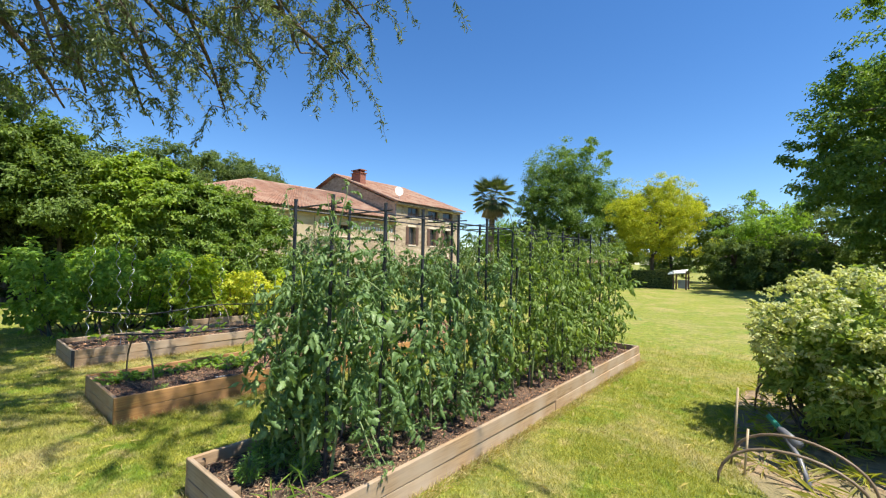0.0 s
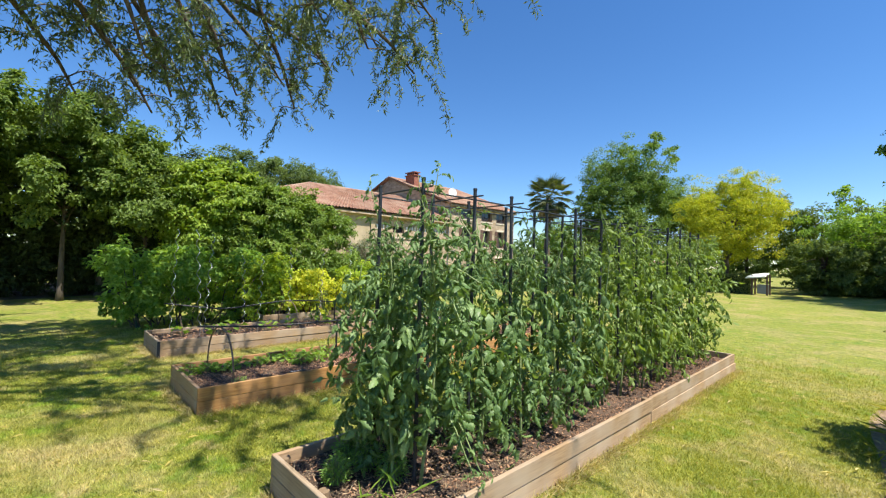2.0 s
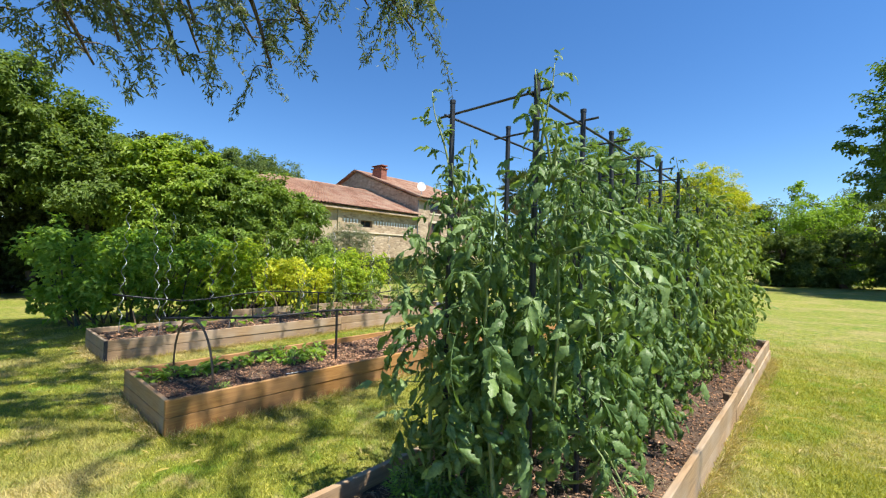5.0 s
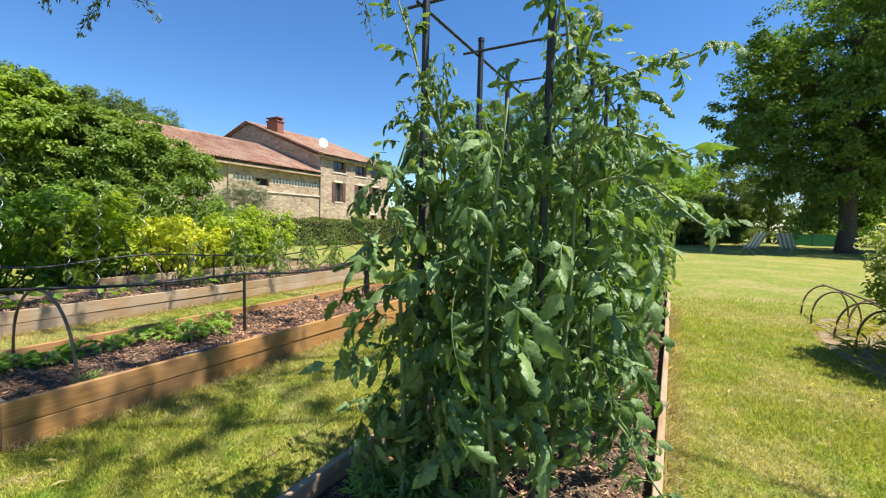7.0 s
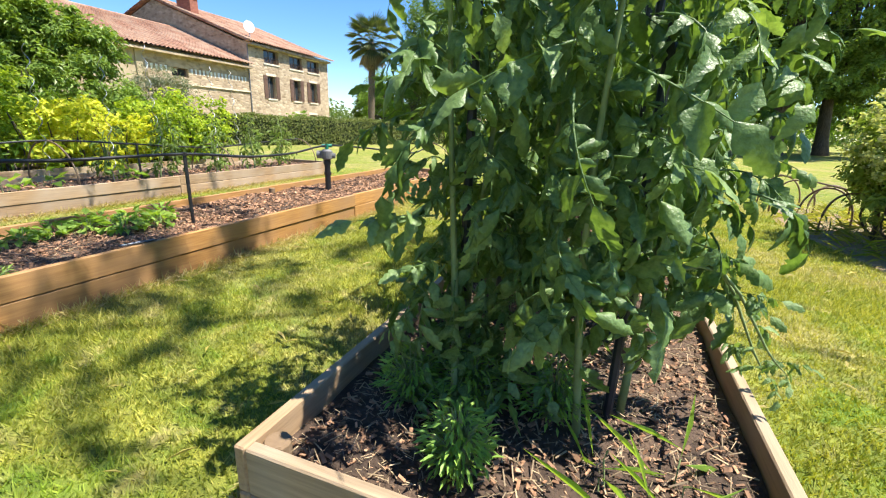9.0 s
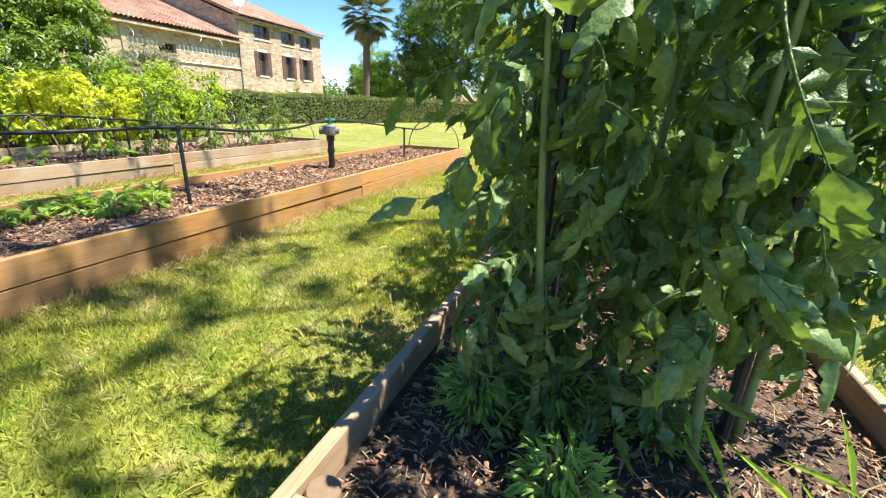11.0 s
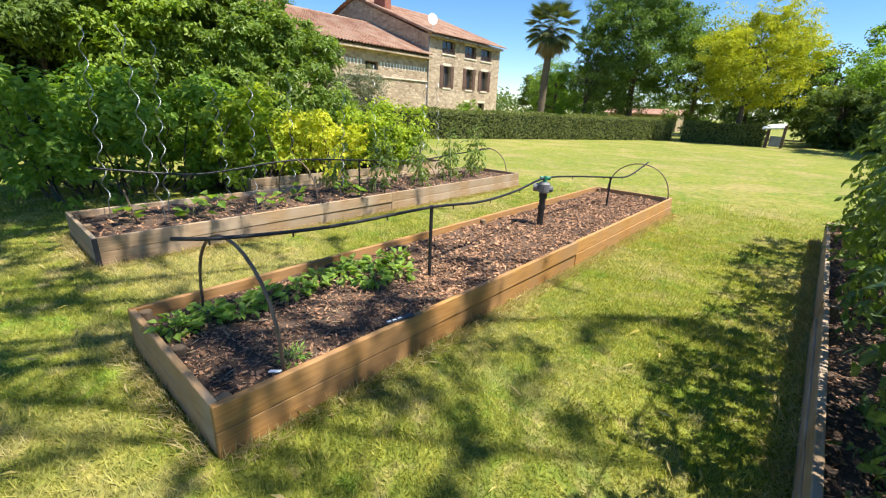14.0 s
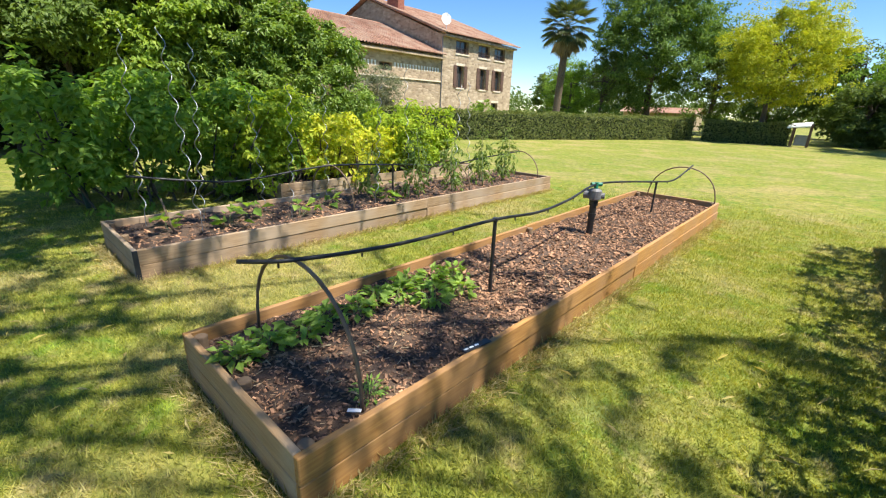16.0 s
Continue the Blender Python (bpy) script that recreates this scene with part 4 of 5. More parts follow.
def hedge(label, a, b, width, height, count, seed, leaf=0.075):
    g = np.random.default_rng(seed)
    a, b = np.array(a, float), np.array(b, float)
    L = np.linalg.norm(b - a)
    d = (b - a) / L
    n2 = np.array([-d[1], d[0]])
    t = thing("clipped_hedge", label, "hedge", pose(0, 0, 0), "clipped hedges")
    u, s, z = g.random(count) * L, g.choice([-1.0, 1.0], count), g.random(count) * height
    top = g.random(count) < 0.3
    off = np.where(top, g.uniform(-1, 1, count) * width / 2, s * width / 2)
    zz = np.where(top, height, z)
    wob = 0.05 * np.sin(u * 2.1) + 0.03 * np.sin(u * 5.3 + 1)
    xy = a + u[:, None] * d + (off + g.normal(size=count) * 0.04)[:, None] * n2
    pos = np.column_stack([xy, zz + g.normal(size=count) * 0.03 + np.where(top, wob, 0)])
    nor = np.column_stack([np.where(top, 0, s)[:, None] * n2, np.where(top, 1.0, 0.35)]) + 0.55 * g.normal(size=(count, 3))
    ax = np.cross(nor, g.normal(size=(count, 3)))
    ln = leaf * (0.7 + 0.6 * g.random(count))
    f = Buf()
    leaves(f, pos, ax, unit(nor), ln, ln * 0.6)
    part("leaf_face", f, HEDGE, t)
    # added solid box: its dark colour stands for shade between the hedge leaves
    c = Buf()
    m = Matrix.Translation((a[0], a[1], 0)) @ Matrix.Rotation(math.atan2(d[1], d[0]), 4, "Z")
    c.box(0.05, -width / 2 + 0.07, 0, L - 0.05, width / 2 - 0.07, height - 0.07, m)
    part("shade_core", c, HEDGECORE, t, "solid dark box standing for the shaded inside")
    return t


# near-black green, the hedge's inner shade as a colour
HEDGECORE = surface("hedge core shade", (0.018, 0.028, 0.010), (0.05, 0.065, 0.022), 9.0, 0.95, 0.8, 20.0, (1, 1, 1), "World", bump_depth=0.05)
hedge("long clipped hedge of small dark green leaves", (-15.5, 1.0 + 4.0), (-6.2, 29.2), 0.9, 1.2, 42000, 51, 0.09)
hedge("clipped hedge running off beneath the yellow tree", (-5.4, 29.4), (-1.3, 30.0), 0.9, 1.12, 9000, 52, 0.09)

# ---- far trees ----
tree("walnut_tree", "broad walnut tree with layered mid-green foliage", -10.4, 34.5, 12.0, 0.28, (0, 0, 6.5), (4.1, 4.1, 5.4), 125, 260, 0.25, WALNUT, 61, 0.5, 1.1, limbs=24)
tree("golden_locust_tree", "golden yellow locust tree in full leaf", -2.8, 31.0, 7.6, 0.17, (0.2, 0, 4.7), (2.9, 2.9, 2.9), 100, 250, 0.165, GOLD, 62, 0.5, 0.8, limbs=20)
tree("pine_like_tree", "dark narrow tree behind the hedge", -7.0, 38.0, 8.0, 0.2, (0, 0, 3.9), (2.4, 2.4, 3.8), 40, 200, 0.24, WOODLEAF, 63, 0.5, 1.0)
tree("bare_tree", "half-bare tree with dark twisted boughs", -13.4, 33.0, 6.2, 0.16, (0, 0, 4.2), (1.7, 1.7, 1.7), 26, 60, 0.2, FARLEAF, 64, 0.5, 0.6, limbs=26)
tree("garden_tree", "pale green tree beyond the hedge", -17.2, 35.0, 5.8, 0.15, (0, 0, 2.9), (2.2, 2.2, 2.4), 40, 200, 0.2, RASP, 65, 0.5, 0.8)
for i, (x, y, h, r) in enumerate([(-4.2, 44, 8.5, 3.4), (0.8, 43, 7.6, 3.2), (3.2, 38, 6.4, 3.0), (6.5, 44, 7.2, 3.4), (10.5, 47, 7.5, 3.6), (16, 46, 8.0, 4), (1.6, 33.5, 3.4, 1.9), (4.6, 35, 3.2, 2.2), (22, 40, 9.0, 4.5), (-21, 52, 7.0, 3.8), (-25, 47, 5.5, 3.0)]):
    tree("field_tree", "rounded green tree at the edge of the lawn", x, y, h, 0.18, (0, 0, h * 0.5), (r, r, h * 0.5), 46, 190, 0.27, (FARLEAF, WOODLEAF, RASP)[i % 3] if i not in (6, 7) else FARLEAF, 70 + i, 0.55, r * 0.34, group="trees round the lawn")
for i, (x, y, h, r) in enumerate([(-44, 14, 13.0, 4.8), (-47, 21, 13.5, 5.2), (-52, 27, 13.8, 5.0), (-41, 8, 10.5, 4.2)]):
    tree("oak_tree", "tall green oak rising behind the roof", x, y, h, 0.4, (0, 0, h - 4.5), (r, r, 4.3), 56, 190, 0.36, FARLEAF, 90 + i, 0.55, 1.5, group="trees behind the house")
fw = np.random.default_rng(99)
fa = np.radians(fw.uniform(20, 205, 420))
fd = fw.uniform(85, 125, 420)
fc_ = np.column_stack([fd * np.cos(fa), fd * np.sin(fa), fw.uniform(0.5, 5.5, 420)])
solo("distant_woods", foliage(Buf(), fw, fc_, 3.6, 84, 0.8, 0.6), FARLEAF, "low belt of distant green woods", "woods", kind="stuff")
# the great tree over the deck chairs
tree("lime_tree", "large dark green lime tree shading the lawn", 11.2, 30.0, 17.0, 0.42, (0, 0, 9.4), (6.4, 6.5, 7.6), 190, 210, 0.30, WALNUT, 81, 0.6, 1.2, limbs=30)
tree("lime_tree", "large dark green lime tree with a second trunk", 14.5, 33.0, 15.0, 0.38, (0, 0, 8.2), (6.2, 6.0, 6.6), 110, 190, 0.32, WOODLEAF, 82, 0.6, 1.35, limbs=24)
tree("far_poplar", "bare-topped grey-green tree far off", 5.2, 52.0, 9.5, 0.16, (0, 0, 5.8), (1.3, 1.3, 3.4), 26, 40, 0.22, FARLEAF, 83, 0.5, 0.7, limbs=24)


def palm():
    t = thing("palm_tree", "windmill palm with a shaggy trunk and dead lower fronds", "palm", pose(-15.3, 29.4, 0))
    g = np.random.default_rng(95)
    pts = [(0, 0, 0), (0.05, 0, 2.5), (0.1, 0.05, 4.8), (0.12, 0.05, 6.9)]
    part("trunk", Buf().tube(smooth_path(pts, 6), [0.24 + 0.06 * (k % 2) * 0.5 for k in range(19)], 12), PALMBARK, t, smooth=True)
    for dead in (False, True):
        for k in range(22 if dead else 40):
            b = Buf()
            az = k * 2.399 + g.normal() * 0.2
            el = g.uniform(-1.25, -0.7) if dead else -0.75 + 1.95 * k / 40
            d = Vector((math.cos(az) * math.cos(el), math.sin(az) * math.cos(el), math.sin(el)))
            base = Vector((0.12, 0.05, 6.75 + (0 if dead else 0.25)))
            hub = base + d * (0.8 if dead else 1.15)
            b.tube([base, hub], 0.02, 4)
            side = d.cross(Vector((0, 0, 1))).normalized()
            nor = side.cross(d)
            n = 15
            an = np.linspace(-1.35, 1.35, n)
            ax = np.array([d * math.cos(a) + side * math.sin(a) for a in an]) - np.array([0, 0, 0.22 if not dead else 0.5])
            leaves(b, np.array([tuple(hub)] * n), ax, np.array([tuple(nor)] * n), 1.15 * (1 - 0.2 * np.abs(an)), 0.12, 0.1)
            part("frond", b, DRYPALM if dead else PALMLEAF, t, "hanging straw-coloured dead frond" if dead else "")
    return t


palm()

# ---- shrubs and woods beside the beds ----


def shrub(name, label, centres, clump_r, per, leaf, material, seed, aspect=0.55, stems=8, base=(0, 0), category="shrub", group="", droop=0.3):
    g = np.random.default_rng(seed)
    cs = np.array(centres, float)
    x, y = (cs[:, 0].mean(), cs[:, 1].mean())
    t = thing(name, label, category, pose(x, y, 0), group)
    cs = cs - (x, y, 0)
    s = Buf()
    for k in range(stems):
        c = Vector(cs[int(g.integers(0, len(cs)))])
        f0 = Vector((c.x * 0.6 + g.normal() * 0.1, c.y * 0.6 + g.normal() * 0.1, 0))
        s.tube(smooth_path([f0, (f0 + c) / 2 + Vector(g.normal(size=3) * 0.08), c], 3), [0.016, 0.014, 0.013, 0.011, 0.01, 0.008, 0.006], 5)
    part("stalk_mass", s, BARK, t)
    f = Buf()
    foliage(f, g, cs, clump_r, per, leaf, aspect, droop)
    part("foliage", f, material, t)
    return t


def cloud(g, n, x0, x1, y0, y1, z0, z1, shape=None):
    p = np.column_stack([g.uniform(x0, x1, n), g.uniform(y0, y1, n), g.uniform(z0, z1, n)])
    return p


g9 = np.random.default_rng(9)
def bank(count, a, b, r0, r1, h0, h1):
    """Clump centres over a long rounded bank from a to b."""
    out = []
    for k in range(count):
        u = g9.random()
        r, h = r0 + (r1 - r0) * u, h0 + (h1 - h0) * u
        th, ph = g9.uniform(0, 2 * math.pi), math.asin(g9.random())
        w = 0.8 + 0.25 * g9.random()
        out.append((a[0] + (b[0] - a[0]) * u + r * math.cos(th) * math.cos(ph) * w, a[1] + (b[1] - a[1]) * u + r * math.sin(th) * math.cos(ph) * w, 0.15 + (h - 0.5) * math.sin(ph) ** 0.8 * (0.88 + 0.14 * g9.random())))
    return out


shrub("laurel_bush", "huge rounded laurel bush with glossy green leaves", bank(250, (-11.0, 3.4), (-9.5, 6.2), 1.6, 1.4, 4.55, 3.65), 0.42, 330, 0.125, LAUREL, 11, 0.42, 20)
shrub("hazel_bush", "tall bright green hazel bush beside the laurel", bank(140, (-11.0, 2.5), (-10.5, 3.3), 0.95, 1.1, 4.75, 4.7), 0.42, 300, 0.13, HAZEL, 18, 0.62, 20)
# wood at the edge of the lawn: high leafy crowns in front, shade-coloured leaves behind
for i, (x, y, h, r) in enumerate([(-12.0, -2.9, 6.3, 2.2), (-12.4, -0.7, 6.1, 1.9), (-12.3, 1.3, 5.3, 1.6), (-12.6, -5.6, 6.9, 2.5), (-13.0, -8.6, 7.2, 2.6)]):
    tree("wood_edge_tree", "leafy tree with a thin bent trunk at the wood's edge", x, y, h, 0.085, (0.3, 0, h - 1.75), (r, r, 1.75), 62, 260, 0.17, EDGELEAF, 110 + i, 0.52, 0.62, group="wood edge trees", hollow=0.3, limbs=16, trunk_top=0.8)
for i, (x, y, h, r) in enumerate([(-15.4, -3.4, 6.4, 2.3), (-16.8, -5.2, 6.8, 2.7), (-16.0, -8.4, 6.8, 2.8), (-16.4, -0.4, 6.2, 2.5), (-18.5, 2.6, 6.0, 2.6), (-20.0, -3.4, 7.6, 3.0), (-16.5, -11.8, 7.0, 2.9), (-18, -13.5, 7.6, 3.2), (-15.0, 2.2, 4.9, 2.0), (-13.6, 0.3, 4.9, 1.6)]):
    tree("woodland_tree", "dense tree at the edge of a wood, most with shade-dark leaf colour", x, y, h, 0.13, (0, 0, h * 0.62), (r, r, h * 0.38), 56, 150, 0.19, WOODLEAF if i in (5, 8) else SHADELEAF, 120 + i, 0.5, 0.78, group="woodland edge", hollow=0.35, limbs=14)
# undergrowth takes the same darkened leaf: the wood's inner shade is in the colour
for i, (x, y) in enumerate([(-16.0, -1.4), (-16.4, -4.0), (-16.2, -6.6), (-16.8, -9.4), (-17.4, -12.2), (-15.8, 1.0), (-17.0, 4.0), (-18.6, -15.0), (-14.3, -2.4), (-14.3, 0.0), (-14.6, -5.2), (-14.9, -8.0)]):
    uc = clumps(g9, (x, y, 1.3), (1.0, 1.9, 1.6), 52, 0.2)
    shrub("undergrowth", "undergrowth beneath the woodland trees, shade put into its leaf colour", uc[uc[:, 2] > 0.1], 0.55, 150, 0.15, SHADELEAF, 140 + i, 0.5, 6, group="woodland undergrowth")
wf = [(-17.5 + 4.6 * math.cos(a) * (1 + 0.05 * math.sin(7 * a)), -5.5 + 9.5 * math.sin(a) * (1 + 0.03 * math.sin(9 * a)), 0.004) for a in np.linspace(0, 2 * math.pi, 60, endpoint=False)]
solo("woodland_floor", Buf().add(wf, [list(range(60))]), LITTER, "brown leaf litter under the wood", "ground", kind="structure")
# raspberry canes
rc = cloud(g9, 96, -6.7, -4.9, -0.2, 2.6, 0.25, 1.52)
shrub("raspberry_canes", "tall leafy raspberry canes in a dense row", rc, 0.27, 114, 0.10, RASP, 12, 0.6, 40)
part("post", Buf().tube([(-5.7, 0.3, 0), (-5.74, 0.2, 1.4)], 0.03, 8), surface("green painted steel", (0.012, 0.035, 0.024), (0.02, 0.055, 0.035), 8.0, 0.5, 0.1), thing("fence_post", "dark green steel fence post among the canes", "post", pose(0, 0, 0)))
yc = cloud(g9, 46, -5.6, -4.6, 1.9, 3.1, 0.3, 1.36)
shrub("lime_green_canes", "leafy lime green raspberry canes in a bed", yc, 0.25, 120, 0.085, LIME, 19, 0.62, 20)
yc = cloud(g9, 50, -5.6, -4.55, 3.0, 4.5, 0.3, 1.05)
shrub("yellow_canes", "raspberry canes with yellowing leaves in a bed", yc, 0.22, 110, 0.075, YELLOWB, 13, 0.6, 26)
yc = cloud(g9, 58, -5.6, -4.6, 4.5, 5.9, 0.3, 1.24)
shrub("berry_bush", "bright green berry bush at the bed's end", yc, 0.25, 120, 0.08, LIME, 14, 0.6, 24)
oc = clumps(g9, (-15.5, 12.5, 1.75), (1.35, 1.35, 1.3), 90, 0.3)
shrub("olive_bush", "silvery grey-green olive bush before the house", oc, 0.4, 170, 0.10, OLIVE, 15, 0.25, 16)
lc2 = clumps(g9, (-24.0, 31.5, 1.2), (1.1, 1.1, 0.8), 20, 0.3)
shrub("wall_shrub", "rounded shrub against the house wall", lc2, 0.4, 120, 0.13, RASP, 16, 0.5, 8)

# elder-like shrub with cream flower heads
ec = clumps(g9, (5.27, 4.25, 0.86), (0.80, 0.84, 0.62), 110, 0.3)
ec = np.concatenate([ec[ec[:, 2] > 0.12], clumps(g9, (5.27, 4.25, 0.4), (0.5, 0.52, 0.3), 20, 0.4)])
el = shrub("flowering_shrub", "bushy shrub with pale green leaves and cream flowers", ec, 0.2, 200, 0.066, ELDER, 17, 0.5, 26)
fb = Buf()
fc = clumps(g9, (0.0, 0.0, 0.94), (0.86, 0.88, 0.66), 520, 0.8)
foliage(fb, g9, fc[fc[:, 2] > 0.5], 0.06, 30, 0.034, 0.9, 0.0)
part("blossom", fb, FLOWER, el)

# ---- the willow overhead ----


def willow():
    g = np.random.default_rng(33)
    t = thing("willow_tree", "weeping willow with narrow grey-green leaves hanging overhead", "tree", pose(-0.8, -5.0, 0))
    o = Vector((-0.8, -5.0, 0))
    trunk = smooth_path([(0, 0, -0.1), (0.1, 0.1, 1.8), (-0.1, 0.5, 3.6), (-0.3, 1.2, 5.4), (-0.4, 2.2, 7.0)], 5)
    b = Buf().tube(trunk, [0.34 - 0.22 * k / (len(trunk) - 1) for k in range(len(trunk))], 12)
    part("trunk", b, BARK, t, smooth=True)
    twigs, lf = Buf(), Buf()
    # ends of the boughs over the lawn: x, y, z
    ends = [(-0.5, 4.6, 6.5), (-1.6, 4.2, 6.1), (-2.6, 3.6, 5.7), (-3.4, 3.0, 5.3), (-4.2, 2.4, 5.0), (-4.6, 1.6, 4.7), (-4.8, 0.8, 4.5), (-5.0, 0.0, 4.5), (-4.3, -0.6, 4.8), (-3.0, 2.6, 6.0),
            (-1.9, 2.9, 6.6), (-1.0, 3.5, 7.0), (-2.3, 4.4, 6.6), (2.5, 1.9, 6.4), (2.9, 3.0, 6.8), (1.9, 2.6, 6.7), (3.4, 1.0, 6.3), (3.5, 2.2, 6.4), (1.2, 0.4, 6.8), (0.4, -0.8, 6.6), (-0.9, 0.2, 6.9), (-2.0, -0.9, 6.4),
            (-3.2, 2.2, 4.25), (-2.6, 0.9, 4.2), (-2.4, -0.2, 4.1), (-4.0, 1.2, 4.0), (-4.5, 0.2, 3.95), (-1.4, 2.6, 4.9), (-0.9, 1.5, 4.8), (-4.9, -0.8, 4.1), (-1.3, 3.5, 4.75), (-3.5, 0.3, 4.0),
            (4.4, 3.6, 6.8), (5.6, 2.6, 6.8),
            (-1.0, 0.6, 8.2), (0.2, 0.2, 8.0), (0.9, -0.6, 7.8), (0.0, -1.4, 8.2), (-4.5, -1.5, 8.0), (-3.5, -2.5, 8.5), (-3.0, -0.5, 8.2), (-2.0, -2.0, 8.8), (-5.0, -3.0, 7.8), (-1.5, -0.5, 8.4), (-3.8, 0.5, 7.8), (-5.6, -0.8, 7.8), (-6.6, -2.2, 8.6), (-7.4, -3.8, 8.8), (-6.0, -4.6, 8.2),
            (-4.2, -3.4, 5.0), (-1.8, -3.4, 5.6), (2.6, -3.0, 5.8), (4.6, -3.6, 5.6), (2.6, -8.0, 5.4), (-2.6, -7.4, 5.4)]
    for i, e in enumerate(ends):
        e = Vector(e) - o
        s = trunk[int(len(trunk) * (0.45 + 0.5 * g.random()))]
        mid = s.lerp(e, 0.5) + Vector((g.normal() * 0.3, g.normal() * 0.3, (1.0 if e.z > 5.2 else 1.7) + 0.4 * g.random()))
        pp = smooth_path([s, mid, e.lerp(mid, 0.25) + Vector((0, 0, 0.25)), e], 6)
        part("bough", Buf().tube(pp, [(0.04 if e.x + o.x > -1.2 else 0.078) * (1 - 0.8 * k / (len(pp) - 1)) for k in range(len(pp))], 7), BARK, t, smooth=True)
        for j in range(8 if e.x + o.x < -3.9 and e.y + o.y > 0.4 and e.z < 7 else 13 if e.x + o.x > 1.0 or e.y + o.y < -1.0 and e.z < 7 else 15 if e.z > 7 else 12):
            q = pp[int(len(pp) * (0.42 + 0.56 * g.random()))]
            out = Vector((g.normal(), g.normal(), 0.15 * g.normal()))
            out.normalize()
            ln = g.uniform(0.5, 1.1)
            p1 = q + out * ln * 0.4 + Vector((0, 0, 0.08))
            p2 = p1 + out * ln * 0.4 + Vector((0.1 * g.normal(), 0.1 * g.normal(), -ln * 0.3))
            p3 = p2 + out * ln * 0.2 + Vector((0.15 * g.normal(), 0.15 * g.normal(), -ln * 0.5))
            tw = smooth_path([q, p1, p2, p3], 4)
            twigs.tube(tw, [0.011 * (1 - 0.88 * k / (len(tw) - 1)) + 0.001 for k in range(len(tw))], 4, False)
            n = 96
            idx = g.uniform(0.25, 1.0, n) * (len(tw) - 1.001)
            pos = np.array([tuple(tw[int(a)].lerp(tw[int(a) + 1], a - int(a))) for a in idx])
            pos = pos + g.normal(size=(n, 3)) * 0.03
            ax = unit(g.normal(size=(n, 3)) * 0.8 + np.array([0, 0, -0.75]))
            nl = g.uniform(0.07, 0.14, n)
            leaves(lf, pos, ax, unit(g.normal(size=(n, 3))), nl, nl * 0.25, 0.15)
    part("twig_mass", twigs, BARK, t)
    part("leaves", lf, WILLOW, t)
    return t


willow()

# ---- spiral stakes and plants of the far bed ----
spiral = Buf().tube([(0.024 * math.cos(2 * math.pi * z / 0.23), 0.024 * math.sin(2 * math.pi * z / 0.23), z) if z > 0.25 else (0.019 * z / 0.25, 0, z) for z in np.linspace(0, 1.72, 90)], 0.004, 6).mesh("rod", True)
for i, (x, y, h, a, b) in enumerate([(-3.6, 0.43, 1.03, -2, 1), (-3.5, 0.9, 1.0, -3, 2), (-3.1, 0.76, 1.03, -1, -3), (-3.5, 1.55, 0.8, -3, 0), (-3.05, 1.62, 0.82, 3, -4), (-3.5, 2.35, 0.9, 2, 2), (-3.05, 2.75, 0.85, -2, -3), (-3.5, 3.7, 1.02, 1, 1), (-3.05, 4.2, 0.9, -2, 2), (-3.5, 5.1, 0.95, 2, -2)]):
    s = thing("spiral_stake", "galvanised spiral plant stake pushed into the soil", "plant stake", pose(x, y, 0.12, a, b, 37 * i), "spiral stakes")
    part("rod", spiral, STEEL, s, at=Matrix.Diagonal((1, 1, h, 1)))
solo("bamboo_cane", Buf().tube([(-3.25, 0.58, 0.12), (-3.30, 0.52, 0.5)], 0.009, 8), WOOD_POST, "short weathered cane standing in soil", "cane", smooth=True)


def small_plant(name, label, x, y, z, n, spread, leaf, material, seed, aspect=0.6, height=0.25, category="plant", group=""):
    g = np.random.default_rng(seed)
    t = thing(name, label, category, pose(x, y, z), group)
    az, r = g.uniform(0, 6.28, n), g.random(n) ** 0.6 * spread
    hz = height * (0.25 + 0.75 * g.random(n)) * (1 - 0.5 * r / spread)
    pos = np.column_stack([r * np.cos(az) * 0.7, r * np.sin(az) * 0.7, hz])
    ax = np.column_stack([np.cos(az), np.sin(az), 0.5 * g.normal(size=n) + 0.1])
    nor = np.column_stack([0.3 * g.normal(size=(n, 2)), np.ones(n)])
    ln = leaf * (0.6 + 0.7 * g.random(n))
    f = Buf()
    leaves(f, pos, ax, nor, ln, ln * aspect, 0.2)
    part("foliage", f, material, t)
    s = Buf()
    for k in range(0, n, 3):
        s.tube([(0.02 * math.cos(az[k]), 0.02 * math.sin(az[k]), 0), (pos[k][0] * 0.6, pos[k][1] * 0.6, pos[k][2] * 0.75), tuple(pos[k])], 0.0022, 4, False)
    part("stalk_mass", s, STEM, t)
    return t


for i, (x, y) in enumerate([(-0.80, 0.12), (-0.82, 0.28), (-0.78, 0.45), (-0.84, 0.62), (-0.80, 0.82), (-0.86, 1.0), (-0.82, 1.18), (-0.9, 1.32), (-0.84, 1.48), (-0.78, 1.66), (-0.62, 1.28), (-0.58, 1.5)]):
    small_plant("salad_plant", "young bright green salad plant in soil", x, y, 0.185, 46, 0.13, 0.07, SALAD, 400 + i, 0.62, 0.12, group="salad row")
small_plant("herb_plant", "small feathery dark green herb", -0.16, 0.42, 0.185, 90, 0.10, 0.03, MARI, 420, 0.3, 0.09)
for i, (x, y, s) in enumerate([(1.95, 0.42, 0.13), (2.16, 0.22, 0.11), (2.12, 0.46, 0.15), (2.34, 0.5, 0.12)]):
    small_plant("marigold_plant", "bushy feathery marigold plant without flowers", x, y, 0.17, 420, s, 0.03, MARI, 430 + i, 0.3, 0.2, group="marigolds")
